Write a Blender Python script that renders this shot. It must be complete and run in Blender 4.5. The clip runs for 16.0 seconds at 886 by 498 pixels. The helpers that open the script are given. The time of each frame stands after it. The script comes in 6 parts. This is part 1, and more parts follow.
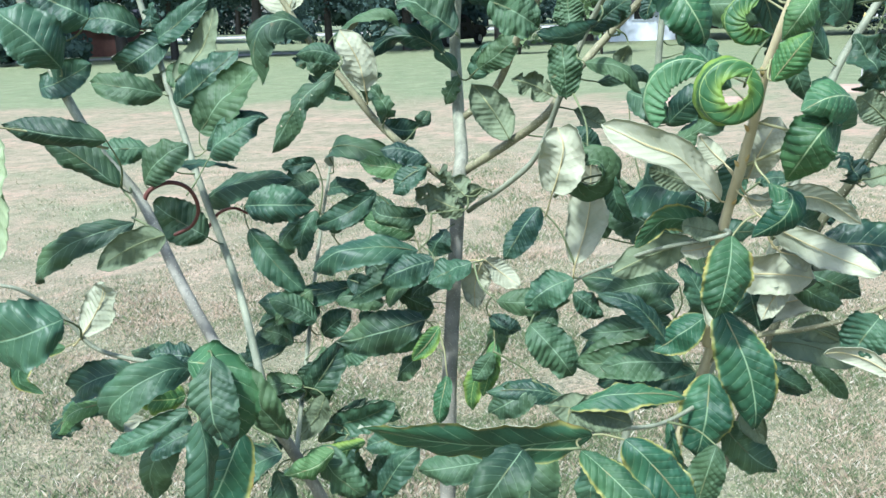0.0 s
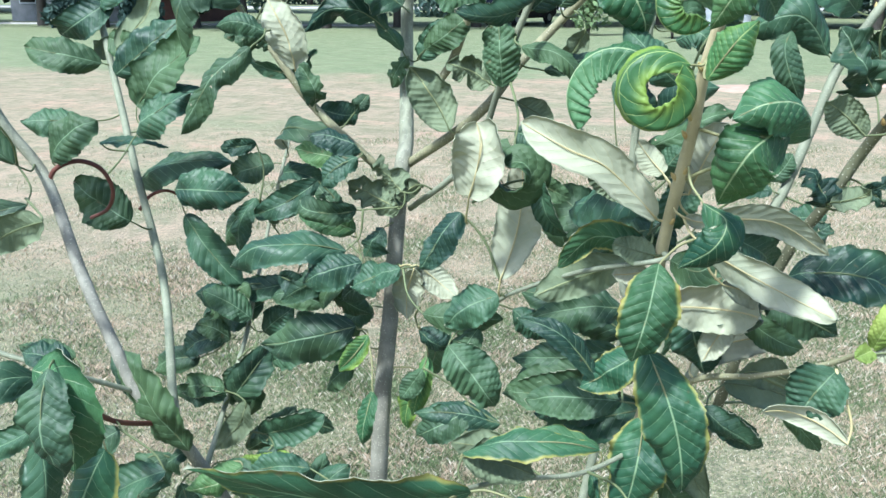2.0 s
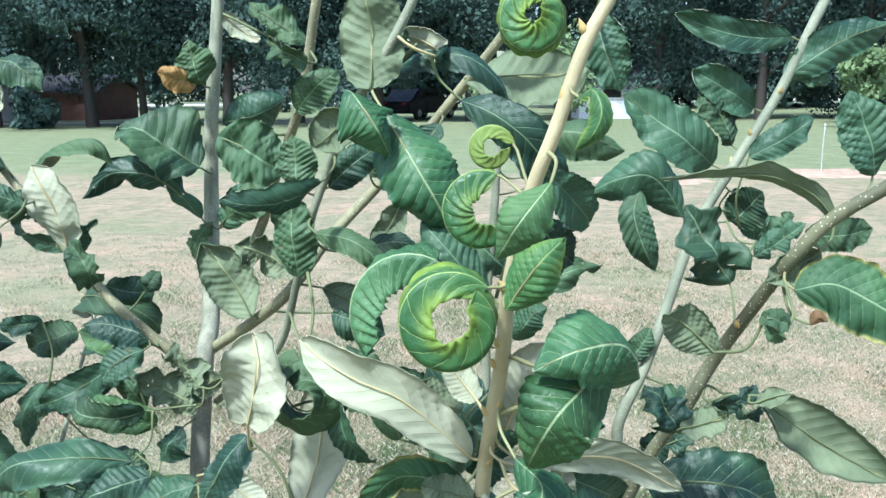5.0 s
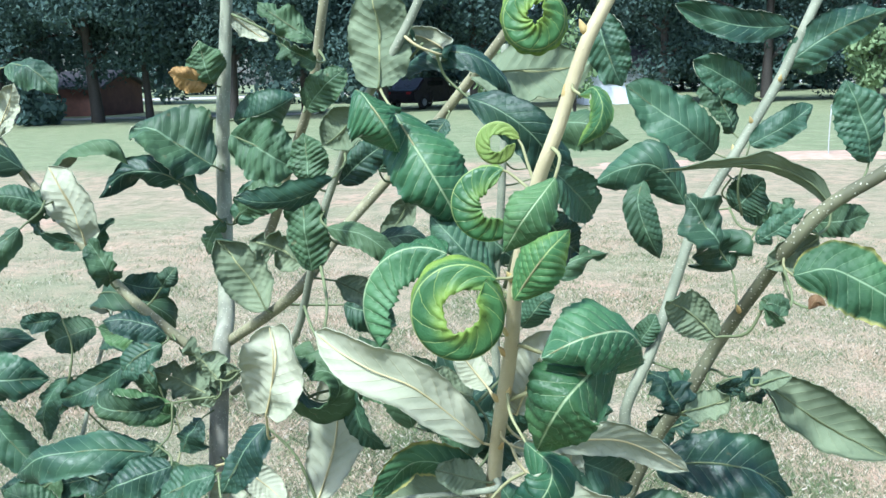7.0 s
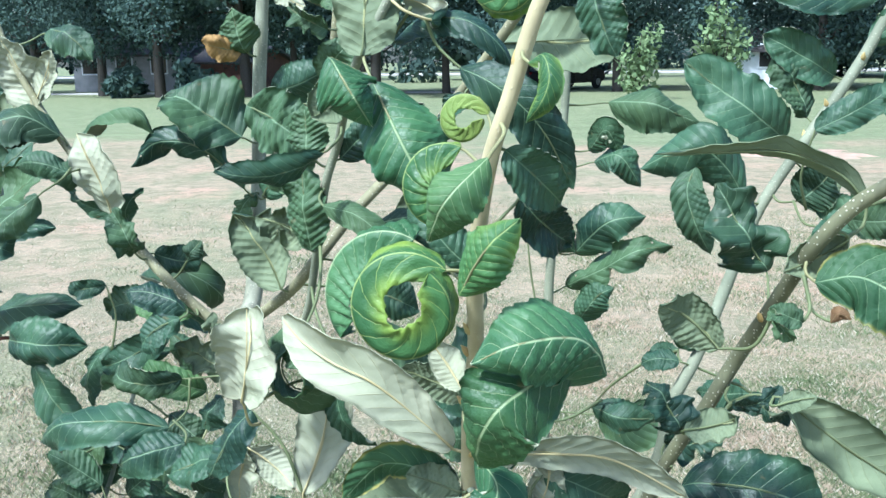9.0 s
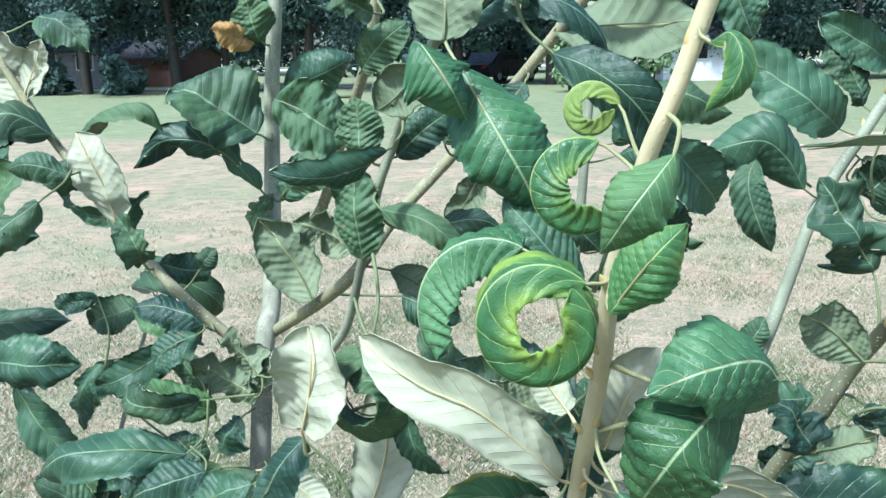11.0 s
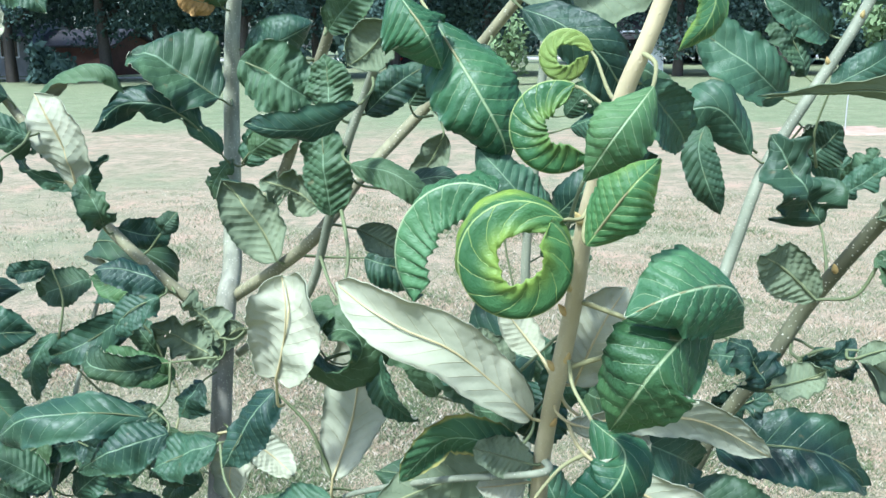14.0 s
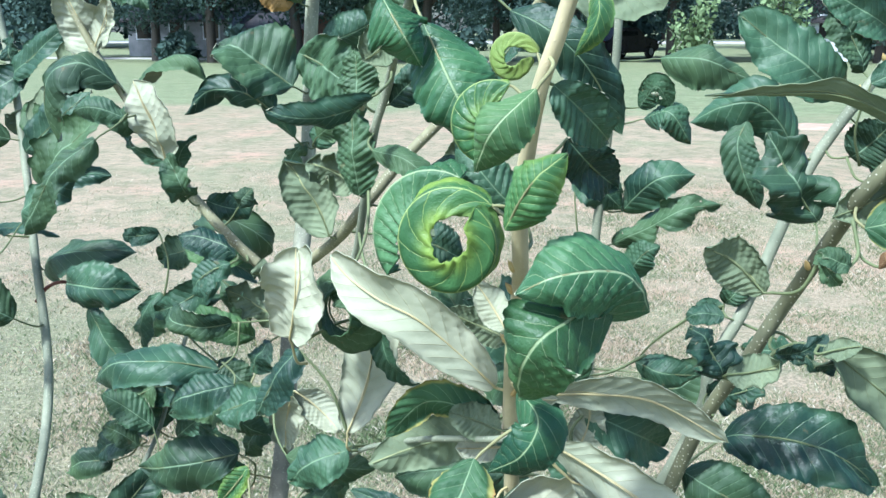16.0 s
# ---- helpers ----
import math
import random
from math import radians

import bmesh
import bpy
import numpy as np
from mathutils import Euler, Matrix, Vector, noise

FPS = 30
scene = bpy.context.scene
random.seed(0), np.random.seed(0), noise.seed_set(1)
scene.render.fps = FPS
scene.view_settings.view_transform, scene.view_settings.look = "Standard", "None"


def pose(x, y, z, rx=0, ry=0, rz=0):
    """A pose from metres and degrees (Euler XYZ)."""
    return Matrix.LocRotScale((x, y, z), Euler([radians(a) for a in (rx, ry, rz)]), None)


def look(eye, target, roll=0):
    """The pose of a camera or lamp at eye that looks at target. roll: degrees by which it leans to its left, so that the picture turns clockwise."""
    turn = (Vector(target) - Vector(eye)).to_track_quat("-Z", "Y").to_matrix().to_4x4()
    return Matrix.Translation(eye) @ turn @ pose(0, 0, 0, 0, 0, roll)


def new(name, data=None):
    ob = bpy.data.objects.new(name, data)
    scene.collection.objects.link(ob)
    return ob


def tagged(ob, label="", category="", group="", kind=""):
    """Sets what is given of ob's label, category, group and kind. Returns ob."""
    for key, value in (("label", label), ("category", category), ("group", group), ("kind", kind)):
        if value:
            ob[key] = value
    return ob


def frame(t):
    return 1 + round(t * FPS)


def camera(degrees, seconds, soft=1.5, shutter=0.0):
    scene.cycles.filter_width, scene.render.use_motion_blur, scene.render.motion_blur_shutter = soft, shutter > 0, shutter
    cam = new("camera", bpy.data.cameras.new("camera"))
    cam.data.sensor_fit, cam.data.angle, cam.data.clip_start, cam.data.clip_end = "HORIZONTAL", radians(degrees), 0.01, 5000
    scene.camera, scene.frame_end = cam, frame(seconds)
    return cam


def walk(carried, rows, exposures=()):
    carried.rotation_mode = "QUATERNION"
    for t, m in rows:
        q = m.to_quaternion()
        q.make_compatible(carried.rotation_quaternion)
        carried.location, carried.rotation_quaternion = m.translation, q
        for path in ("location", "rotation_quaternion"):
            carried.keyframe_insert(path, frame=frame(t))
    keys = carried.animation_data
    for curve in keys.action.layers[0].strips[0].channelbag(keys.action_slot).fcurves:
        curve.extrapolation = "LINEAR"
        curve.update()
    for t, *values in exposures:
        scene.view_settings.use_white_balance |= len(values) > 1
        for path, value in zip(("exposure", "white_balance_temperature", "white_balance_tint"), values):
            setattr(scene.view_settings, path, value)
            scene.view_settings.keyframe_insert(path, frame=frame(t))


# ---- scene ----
cam = camera(50.7, 16.0)
PATH = [
    (0, (0.2125, 0.0587, 1.5154), (-0.0569, 1.9796, 1.0283), -2.12),
    (0.5, (0.2606, -0.0177, 1.5241), (-0.1399, 1.8833, 1.0489), -0.85),
    (1, (0.3247, -0.0325, 1.5025), (-0.1179, 1.8471, 0.9817), -0.41),
    (1.5, (0.3533, 0.0604, 1.4756), (-0.1359, 1.9222, 0.9332), 0.12),
    (2, (0.3359, 0.2122, 1.5089), (-0.0577, 2.1000, 0.9786), -0.00),
    (2.5, (0.3612, 0.2744, 1.5315), (0.0655, 2.1965, 1.0644), -1.47),
    (3, (0.4069, 0.3510, 1.5311), (0.1383, 2.2833, 1.0901), -2.49),
    (3.5, (0.4200, 0.3855, 1.5309), (0.1716, 2.3301, 1.1346), -1.36),
    (4, (0.4008, 0.4023, 1.5681), (0.1737, 2.3574, 1.2132), -0.44),
    (6.5, (0.3985, 0.3763, 1.5691), (0.2082, 2.3381, 1.2300), -1.06),
    (7, (0.4000, 0.3741, 1.5748), (0.1732, 2.3272, 1.2085), -1.70),
    (7.5, (0.3909, 0.3524, 1.5783), (0.1232, 2.2966, 1.1930), -2.14),
    (8, (0.4072, 0.3434, 1.5747), (0.0916, 2.2812, 1.1938), -2.29),
    (8.5, (0.4979, 0.4067, 1.5690), (-0.0170, 2.2977, 1.1706), -0.73),
    (11, (0.3849, 0.4897, 1.5616), (0.0081, 2.4096, 1.1465), -1.20),
    (11.5, (0.3775, 0.4728, 1.5639), (0.0686, 2.4075, 1.1624), -0.57),
    (12, (0.3839, 0.4715, 1.5633), (0.1023, 2.4091, 1.1552), -0.70),
    (12.5, (0.3763, 0.4704, 1.5572), (0.1316, 2.4130, 1.1489), -0.11),
    (13, (0.3660, 0.4709, 1.5514), (0.1282, 2.4153, 1.1483), 0.15),
    (13.5, (0.3563, 0.4692, 1.5428), (0.1181, 2.4110, 1.1274), -0.56),
    (14, (0.3671, 0.4654, 1.5403), (0.1246, 2.4031, 1.1083), -0.43),
    (14.5, (0.4144, 0.5095, 1.5550), (0.0396, 2.4265, 1.1252), 0.41),
    (15, (0.4633, 0.4786, 1.5714), (0.0092, 2.3835, 1.1651), 0.38),
    (15.5, (0.4965, 0.4512, 1.5681), (-0.0662, 2.3272, 1.1632), 0.10),
    (16, (0.4913, 0.4375, 1.5494), (-0.1109, 2.2876, 1.0864), -0.27),
]
walk(cam, [(t, look(eye, target, roll)) for t, eye, target, roll in PATH], [(0, 1.45, 5450, 2), (4, 1.45, 5450, 2), (8, 1.53, 5300, 2), (16, 1.53, 5300, 2)])

# ---- sky and light ----
SUN_ELEVATION, SUN_TURN = 56.0, 208.0
world = bpy.data.worlds.new("sky")
scene.world = world
world.use_nodes = True
wn = world.node_tree
wn.nodes.clear()
sky = wn.nodes.new("ShaderNodeTexSky")
sky.sky_type = "NISHITA"
sky.sun_disc = False
sky.sun_elevation, sky.sun_rotation = radians(SUN_ELEVATION), radians(SUN_TURN)
sky.air_density, sky.dust_density, sky.ozone_density = 1.0, 2.5, 1.0
sky_bg = wn.nodes.new("ShaderNodeBackground")
sky_bg.inputs["Strength"].default_value = 0.10
sky_out = wn.nodes.new("ShaderNodeOutputWorld")
wn.links.new(sky.outputs[0], sky_bg.inputs["Color"])
wn.links.new(sky_bg.outputs[0], sky_out.inputs["Surface"])

sun = new("sun", bpy.data.lights.new("sun", "SUN"))
sun.data.energy, sun.data.angle, sun.data.color = 2.9, radians(5.0), (1.0, 0.96, 0.9)
sun_way = Vector((math.sin(radians(SUN_TURN)) * math.cos(radians(SUN_ELEVATION)), math.cos(radians(SUN_TURN)) * math.cos(radians(SUN_ELEVATION)), math.sin(radians(SUN_ELEVATION))))
sun.matrix_world = look(sun_way * 40, (0, 0, 0))


# ---- materials ----
class Nodes:
    """A short way to write a node material."""

    def __init__(self, name, rough=0.6, spec=0.4):
        self.mat = bpy.data.materials.new(name)
        self.mat.use_nodes = True
        self.tree = self.mat.node_tree
        self.bsdf = self.tree.nodes["Principled BSDF"]
        self.out = self.tree.nodes["Material Output"]
        self.bsdf.inputs["Roughness"].default_value = rough
        self.bsdf.inputs["Specular IOR Level"].default_value = spec

    def add(self, kind, **sets):
        n = self.tree.nodes.new(kind)
        for k, v in sets.items():
            n.inputs[k.replace("_", " ")].default_value = v
        return n

    def link(self, a, b):
        self.tree.links.new(a, b)

    def math(self, op, a, b=None, c=None, clamp=False):
        n = self.tree.nodes.new("ShaderNodeMath")
        n.operation, n.use_clamp = op, clamp
        for i, v in enumerate((a, b, c)):
            if v is None:
                continue
            if isinstance(v, (int, float)):
                n.inputs[i].default_value = v
            else:
                self.link(v, n.inputs[i])
        return n.outputs[0]

    def smooth(self, v, lo, hi, a=0.0, b=1.0):
        n = self.tree.nodes.new("ShaderNodeMapRange")
        n.interpolation_type = "SMOOTHSTEP"
        self.link(v, n.inputs["Value"])
        for k, x in (("From Min", lo), ("From Max", hi), ("To Min", a), ("To Max", b)):
            n.inputs[k].default_value = x
        return n.outputs[0]

    def noise(self, scale, detail=3.0, vector=None, rough=0.5):
        n = self.add("ShaderNodeTexNoise", Scale=scale, Detail=detail, Roughness=rough)
        if vector is not None:
            self.link(vector, n.inputs["Vector"])
        return n.outputs["Fac"]

    def mix(self, fac, a, b, blend="MIX"):
        n = self.tree.nodes.new("ShaderNodeMix")
        n.data_type, n.blend_type = "RGBA", blend
        for v, socket in ((fac, n.inputs[0]), (a, n.inputs[6]), (b, n.inputs[7])):
            if isinstance(v, (int, float)):
                socket.default_value = v
            elif isinstance(v, tuple):
                socket.default_value = (*v, 1.0)
            else:
                self.link(v, socket)
        return n.outputs[2]

    def colour(self, socket):
        self.link(socket, self.bsdf.inputs["Base Color"])

    def bump(self, height, strength=0.3, distance=0.002):
        n = self.add("ShaderNodeBump", Strength=strength, Distance=distance)
        self.link(height, n.inputs["Height"])
        self.link(n.outputs[0], self.bsdf.inputs["Normal"])

    def through_light(self, colour, share):
        """Lets part of the light pass, as a leaf does."""
        t = self.tree.nodes.new("ShaderNodeBsdfTranslucent")
        if isinstance(colour, tuple):
            t.inputs["Color"].default_value = (*colour, 1.0)
        else:
            self.link(colour, t.inputs["Color"])
        m = self.add("ShaderNodeMixShader", Fac=share)
        self.link(self.bsdf.outputs[0], m.inputs[1])
        self.link(t.outputs[0], m.inputs[2])
        self.link(m.outputs[0], self.out.inputs["Surface"])


VEINS = 11.0


def leaf_fields(k):
    """Coordinates on a blade: along, across, and the fine lines of the ribs."""
    uv = k.tree.nodes.new("ShaderNodeUVMap").outputs[0]
    sep = k.tree.nodes.new("ShaderNodeSeparateXYZ")
    k.link(uv, sep.inputs[0])
    u, v = sep.outputs[0], sep.outputs[1]
    across = k.math("ABSOLUTE", k.math("SUBTRACT", k.math("MULTIPLY", v, 2.0), 1.0))
    mid = k.smooth(across, 0.012, 0.045, 1.0, 0.0)
    phase = k.math("FRACT", k.math("MULTIPLY", k.math("SUBTRACT", u, k.math("MULTIPLY", across, 0.17)), VEINS))
    far = k.math("ABSOLUTE", k.math("SUBTRACT", phase, 0.5))
    rib = k.math("MULTIPLY", k.smooth(far, 0.45, 0.5), k.smooth(across, 0.45, 1.0, 1.0, 0.1))
    net = k.tree.nodes.new("ShaderNodeTexVoronoi")
    net.feature = "DISTANCE_TO_EDGE"
    net.inputs["Scale"].default_value = 55.0
    mp = k.tree.nodes.new("ShaderNodeMapping")
    mp.inputs["Scale"].default_value = (1.0, 0.45, 1.0)
    k.link(uv, mp.inputs["Vector"])
    k.link(mp.outputs[0], net.inputs["Vector"])
    return u, v, across, mid, rib, net.outputs["Distance"], uv


def leaf_upper(name, dark, light, vein, margin=None, young=None, rough=0.36):
    k = Nodes(name, rough, 0.34)
    u, v, across, mid, rib, net, uv = leaf_fields(k)
    rnd = k.tree.nodes.new("ShaderNodeObjectInfo").outputs["Random"]
    geo = k.tree.nodes.new("ShaderNodeTexCoord").outputs["Object"]
    patch = k.noise(13.0, 4.0, geo, 0.5)
    base = k.mix(k.smooth(patch, 0.33, 0.70), dark, light)
    # no two leaves quite alike: some lighter, some greyer, some yellower
    base = k.mix(k.smooth(rnd, 0.35, 1.0, 0.0, 0.75), base, light)
    other = k.math("FRACT", k.math("MULTIPLY", rnd, 7.31))
    tint = k.mix(k.smooth(other, 0.3, 0.7), (0.88, 0.98, 1.06), (1.22, 1.06, 0.84))
    base = k.mix(0.75, base, tint, "MULTIPLY")
    if young:
        base = k.mix(k.math("MULTIPLY", k.smooth(across, 0.30, 0.95, 0.0, 0.9), k.smooth(k.noise(16.0, 3.0, geo), 0.32, 0.55)), base, young)
        base = k.mix(k.math("MULTIPLY", k.smooth(k.math("ADD", rib, k.math("MULTIPLY", k.noise(46.0, 2.0, geo), 0.5)), 0.4, 0.9), 0.35), base, young)
    base = k.mix(k.math("MULTIPLY", k.smooth(net, 0.0, 0.12, 1.0, 0.0), 0.16), base, light)
    base = k.mix(k.math("MULTIPLY", rib, 0.58), base, vein)
    base = k.mix(k.math("MULTIPLY", mid, 0.8), base, vein)
    if margin:
        edge = k.math("ADD", across, k.math("MULTIPLY", k.noise(26.0, 4.0, geo), 0.5))
        base = k.mix(k.math("MULTIPLY", k.smooth(edge, 1.08, 1.24), 0.75), base, margin)
        base = k.mix(k.math("MULTIPLY", k.smooth(edge, 1.26, 1.36), 0.75), base, (0.30, 0.12, 0.045))
    spots = k.smooth(k.noise(95.0, 2.0, geo), 0.70, 0.78)
    base = k.mix(k.math("MULTIPLY", spots, 0.4), base, (0.16, 0.11, 0.05))
    k.colour(base)
    gloss = k.math("ADD", k.math("MULTIPLY", patch, 0.22), k.math("ADD", k.math("MULTIPLY", other, 0.20), rough - 0.10))
    k.link(gloss, k.bsdf.inputs["Roughness"])
    relief = k.math("SUBTRACT", k.math("MULTIPLY", k.smooth(net, 0.0, 0.3), 0.2), k.math("ADD", k.math("MULTIPLY", mid, 1.0), k.math("MULTIPLY", rib, 0.8)))
    relief = k.math("ADD", relief, k.math("MULTIPLY", k.noise(150.0, 2.0, geo), 0.3))
    k.bump(relief, 0.5, 0.0011)
    k.through_light(k.mix(0.5, base, (0.16, 0.28, 0.05)), 0.14)
    return k.mat


def leaf_lower(name, pale, shade, vein, rough=0.75):
    k = Nodes(name, rough, 0.25)
    u, v, across, mid, rib, net, uv = leaf_fields(k)
    geo = k.tree.nodes.new("ShaderNodeTexCoord").outputs["Object"]
    rnd = k.tree.nodes.new("ShaderNodeObjectInfo").outputs["Random"]
    base = k.mix(k.smooth(k.noise(28.0, 4.0, geo), 0.3, 0.75), pale, shade)
    base = k.mix(k.math("MULTIPLY", rnd, 0.35), base, shade)
    base = k.mix(k.math("MULTIPLY", k.smooth(net, 0.0, 0.15, 1.0, 0.0), 0.18), base, shade)
    base = k.mix(k.math("MULTIPLY", rib, 0.22), base, vein)
    base = k.mix(k.math("MULTIPLY", mid, 0.9), base, vein)
    k.colour(base)
    k.bump(k.math("ADD", k.math("MULTIPLY", mid, 1.2), k.math("ADD", k.math("MULTIPLY", rib, 0.9), k.math("MULTIPLY", k.noise(260.0, 2.0, geo), 0.3))), 0.5, 0.0012)
    k.through_light(k.mix(0.5, base, (0.30, 0.42, 0.10)), 0.12)
    return k.mat


LEAF_TOP = leaf_upper("leaf_green", (0.016, 0.040, 0.028), (0.062, 0.120, 0.060), (0.20, 0.29, 0.17), rough=0.38)
LEAF_MARGIN = leaf_upper("leaf_green_yellow_margin", (0.020, 0.062, 0.034), (0.052, 0.130, 0.058), (0.24, 0.34, 0.19), margin=(0.34, 0.31, 0.08), rough=0.38)
LEAF_YOUNG = leaf_upper("leaf_young", (0.022, 0.072, 0.028), (0.074, 0.165, 0.050), (0.36, 0.44, 0.16), young=(0.22, 0.315, 0.05), rough=0.40)
LEAF_FRESH = leaf_upper("leaf_fresh", (0.030, 0.086, 0.036), (0.092, 0.185, 0.072), (0.38, 0.46, 0.26), rough=0.40)
LEAF_GLOSSY = leaf_upper("leaf_glossy_green", (0.014, 0.050, 0.026), (0.058, 0.135, 0.050), (0.30, 0.38, 0.20), rough=0.33)
LEAF_YELLOW = leaf_upper("leaf_yellow_green", (0.13, 0.22, 0.055), (0.27, 0.34, 0.085), (0.42, 0.48, 0.20), rough=0.44)
LEAF_UNDER = leaf_lower("leaf_underside", (0.425, 0.425, 0.31), (0.30, 0.32, 0.22), (0.52, 0.44, 0.23))
# the same pale underside with shade put into its colour, for leaves turned from light
LEAF_UNDER_SHADED = leaf_lower("leaf_underside_shaded", (0.20, 0.24, 0.145), (0.12, 0.155, 0.09), (0.32, 0.32, 0.15))
LEAF_PALE = leaf_lower("leaf_underside_pale_green", (0.36, 0.42, 0.26), (0.25, 0.31, 0.17), (0.44, 0.44, 0.22))
LEAF_BROWN = leaf_upper("leaf_withered", (0.13, 0.06, 0.035), (0.34, 0.22, 0.08), (0.36, 0.28, 0.14), rough=0.6)


def bark(name, a, b, spot, spots=0.0, lines=0.4, young=None, old_below=1.2):
    k = Nodes(name, 0.62, 0.3)
    geo = k.tree.nodes.new("ShaderNodeTexCoord").outputs["Object"]
    mp = k.tree.nodes.new("ShaderNodeMapping")
    mp.inputs["Scale"].default_value = (1.0, 1.0, 0.18)
    k.link(geo, mp.inputs["Vector"])
    long = k.noise(160.0, 4.0, mp.outputs[0])
    base = k.mix(k.smooth(k.noise(26.0, 4.0, geo), 0.32, 0.7), a, b)
    base = k.mix(k.math("MULTIPLY", k.smooth(long, 0.45, 0.7), lines), base, b)
    if young:
        place = k.tree.nodes.new("ShaderNodeSeparateXYZ")
        k.link(geo, place.inputs[0])
        high = k.math("ADD", place.outputs[2], k.math("MULTIPLY", k.math("SUBTRACT", k.noise(22.0, 3.0, geo), 0.5), 0.12))
        fresh = k.mix(k.smooth(long, 0.35, 0.65), young, tuple(0.62 * c for c in young))
        base = k.mix(k.smooth(high, old_below, old_below + 0.16, 0.0, 0.9), base, fresh)
    vor = k.tree.nodes.new("ShaderNodeTexVoronoi")
    vor.inputs["Scale"].default_value = 340.0
    k.link(geo, vor.inputs["Vector"])
    dot = k.smooth(vor.outputs["Distance"], 0.13, 0.24, spots, 0.0)
    base = k.mix(dot, base, spot)
    k.colour(base)
    k.bump(k.math("ADD", long, k.math("MULTIPLY", dot, 1.5)), 0.5, 0.0012)
    return k.mat


BARK_GREY = bark("bark_grey", (0.30, 0.285, 0.235), (0.155, 0.15, 0.122), (0.50, 0.49, 0.40), 0.75, 0.6, (0.32, 0.335, 0.235), 1.25)
BARK_OLIVE = bark("bark_olive", (0.28, 0.265, 0.155), (0.16, 0.152, 0.09), (0.56, 0.54, 0.42), 0.85, 0.6)
BARK_SPECKLED = bark("bark_speckled", (0.165, 0.165, 0.095), (0.085, 0.085, 0.050), (0.56, 0.54, 0.42), 0.9, 0.6)
BARK_TAN = bark("bark_tan", (0.50, 0.43, 0.26), (0.36, 0.31, 0.18), (0.55, 0.5, 0.36), 0.2)
BARK_PALE = bark("bark_pale", (0.255, 0.27, 0.19), (0.16, 0.175, 0.12), (0.5, 0.48, 0.38), 0.5)
BARK_RED = bark("bark_red", (0.15, 0.055, 0.040), (0.09, 0.035, 0.028), (0.25, 0.12, 0.08), 0.1)
BARK_FAR = bark("bark_far", (0.055, 0.048, 0.040), (0.03, 0.027, 0.024), (0.08, 0.07, 0.06), 0.2)
STALK = bark("leaf_stalk", (0.26, 0.26, 0.13), (0.20, 0.19, 0.09), (0.5, 0.45, 0.2), 0.1, 0.2)
STALK_PALE = bark("leaf_stalk_pale", (0.46, 0.40, 0.22), (0.38, 0.32, 0.16), (0.5, 0.45, 0.3), 0.1, 0.2)
STALK_GREEN = bark("leaf_stalk_green", (0.15, 0.18, 0.085), (0.11, 0.13, 0.06), (0.3, 0.3, 0.15), 0.1, 0.2)
BUD = bark("bud_scale", (0.46, 0.38, 0.16), (0.38, 0.26, 0.10), (0.5, 0.4, 0.2), 0.1, 0.2)


def ground_material():
    k = Nodes("lawn", 0.9, 0.15)
    geo = k.tree.nodes.new("ShaderNodeTexCoord").outputs["Object"]
    sep = k.tree.nodes.new("ShaderNodeSeparateXYZ")
    k.link(geo, sep.inputs[0])
    wide = k.noise(0.35, 4.0, geo, 0.6)
    mid = k.noise(1.7, 6.0, geo, 0.72)
    fine = k.noise(46.0, 4.0, geo, 0.7)
    green = k.mix(k.smooth(mid, 0.35, 0.7), (0.14, 0.18, 0.09), (0.235, 0.26, 0.145))
    dry = k.mix(k.smooth(mid, 0.3, 0.7), (0.38, 0.285, 0.205), (0.21, 0.19, 0.12))
    earth = (0.47, 0.285, 0.215)
    edge = k.math("ADD", sep.outputs[1], k.math("MULTIPLY", k.math("SUBTRACT", wide, 0.5), 14.0))
    far_green = k.smooth(edge, 15.0, 19.0)
    near_green = k.smooth(edge, 2.4, 5.0, 0.6, 0.0)
    patch = k.math("MULTIPLY", k.smooth(wide, 0.50, 0.66), 0.6)
    share = k.math("MAXIMUM", k.math("MAXIMUM", far_green, near_green), patch, clamp=True)
    base = k.mix(share, dry, green)
    bare = k.math("MULTIPLY", k.smooth(k.noise(0.8, 5.0, geo, 0.65), 0.50, 0.70), k.smooth(edge, 1.0, 4.5, 0.4, 0.8))
    bare = k.math("MULTIPLY", bare, k.smooth(edge, 14.0, 19.0, 0.8, 0.05))
    base = k.mix(bare, base, earth)
    base = k.mix(k.smooth(k.noise(5.5, 5.0, geo, 0.65), 0.46, 0.62, 0.0, 0.62), base, (0.14, 0.15, 0.085))
    base = k.mix(k.math("MULTIPLY", k.smooth(fine, 0.40, 0.62), k.smooth(sep.outputs[1], 3.0, 8.0, 0.9, 0.35)), base, (0.105, 0.105, 0.065))
    base = k.mix(k.smooth(k.noise(95.0, 3.0, geo, 0.7), 0.53, 0.68, 0.0, 0.4), base, (0.55, 0.47, 0.37))
    k.colour(base)
    k.bump(k.math("ADD", fine, k.math("MULTIPLY", k.noise(9.0, 3.0, geo), 1.2)), 0.6, 0.014)
    return k.mat


LAWN = ground_material()


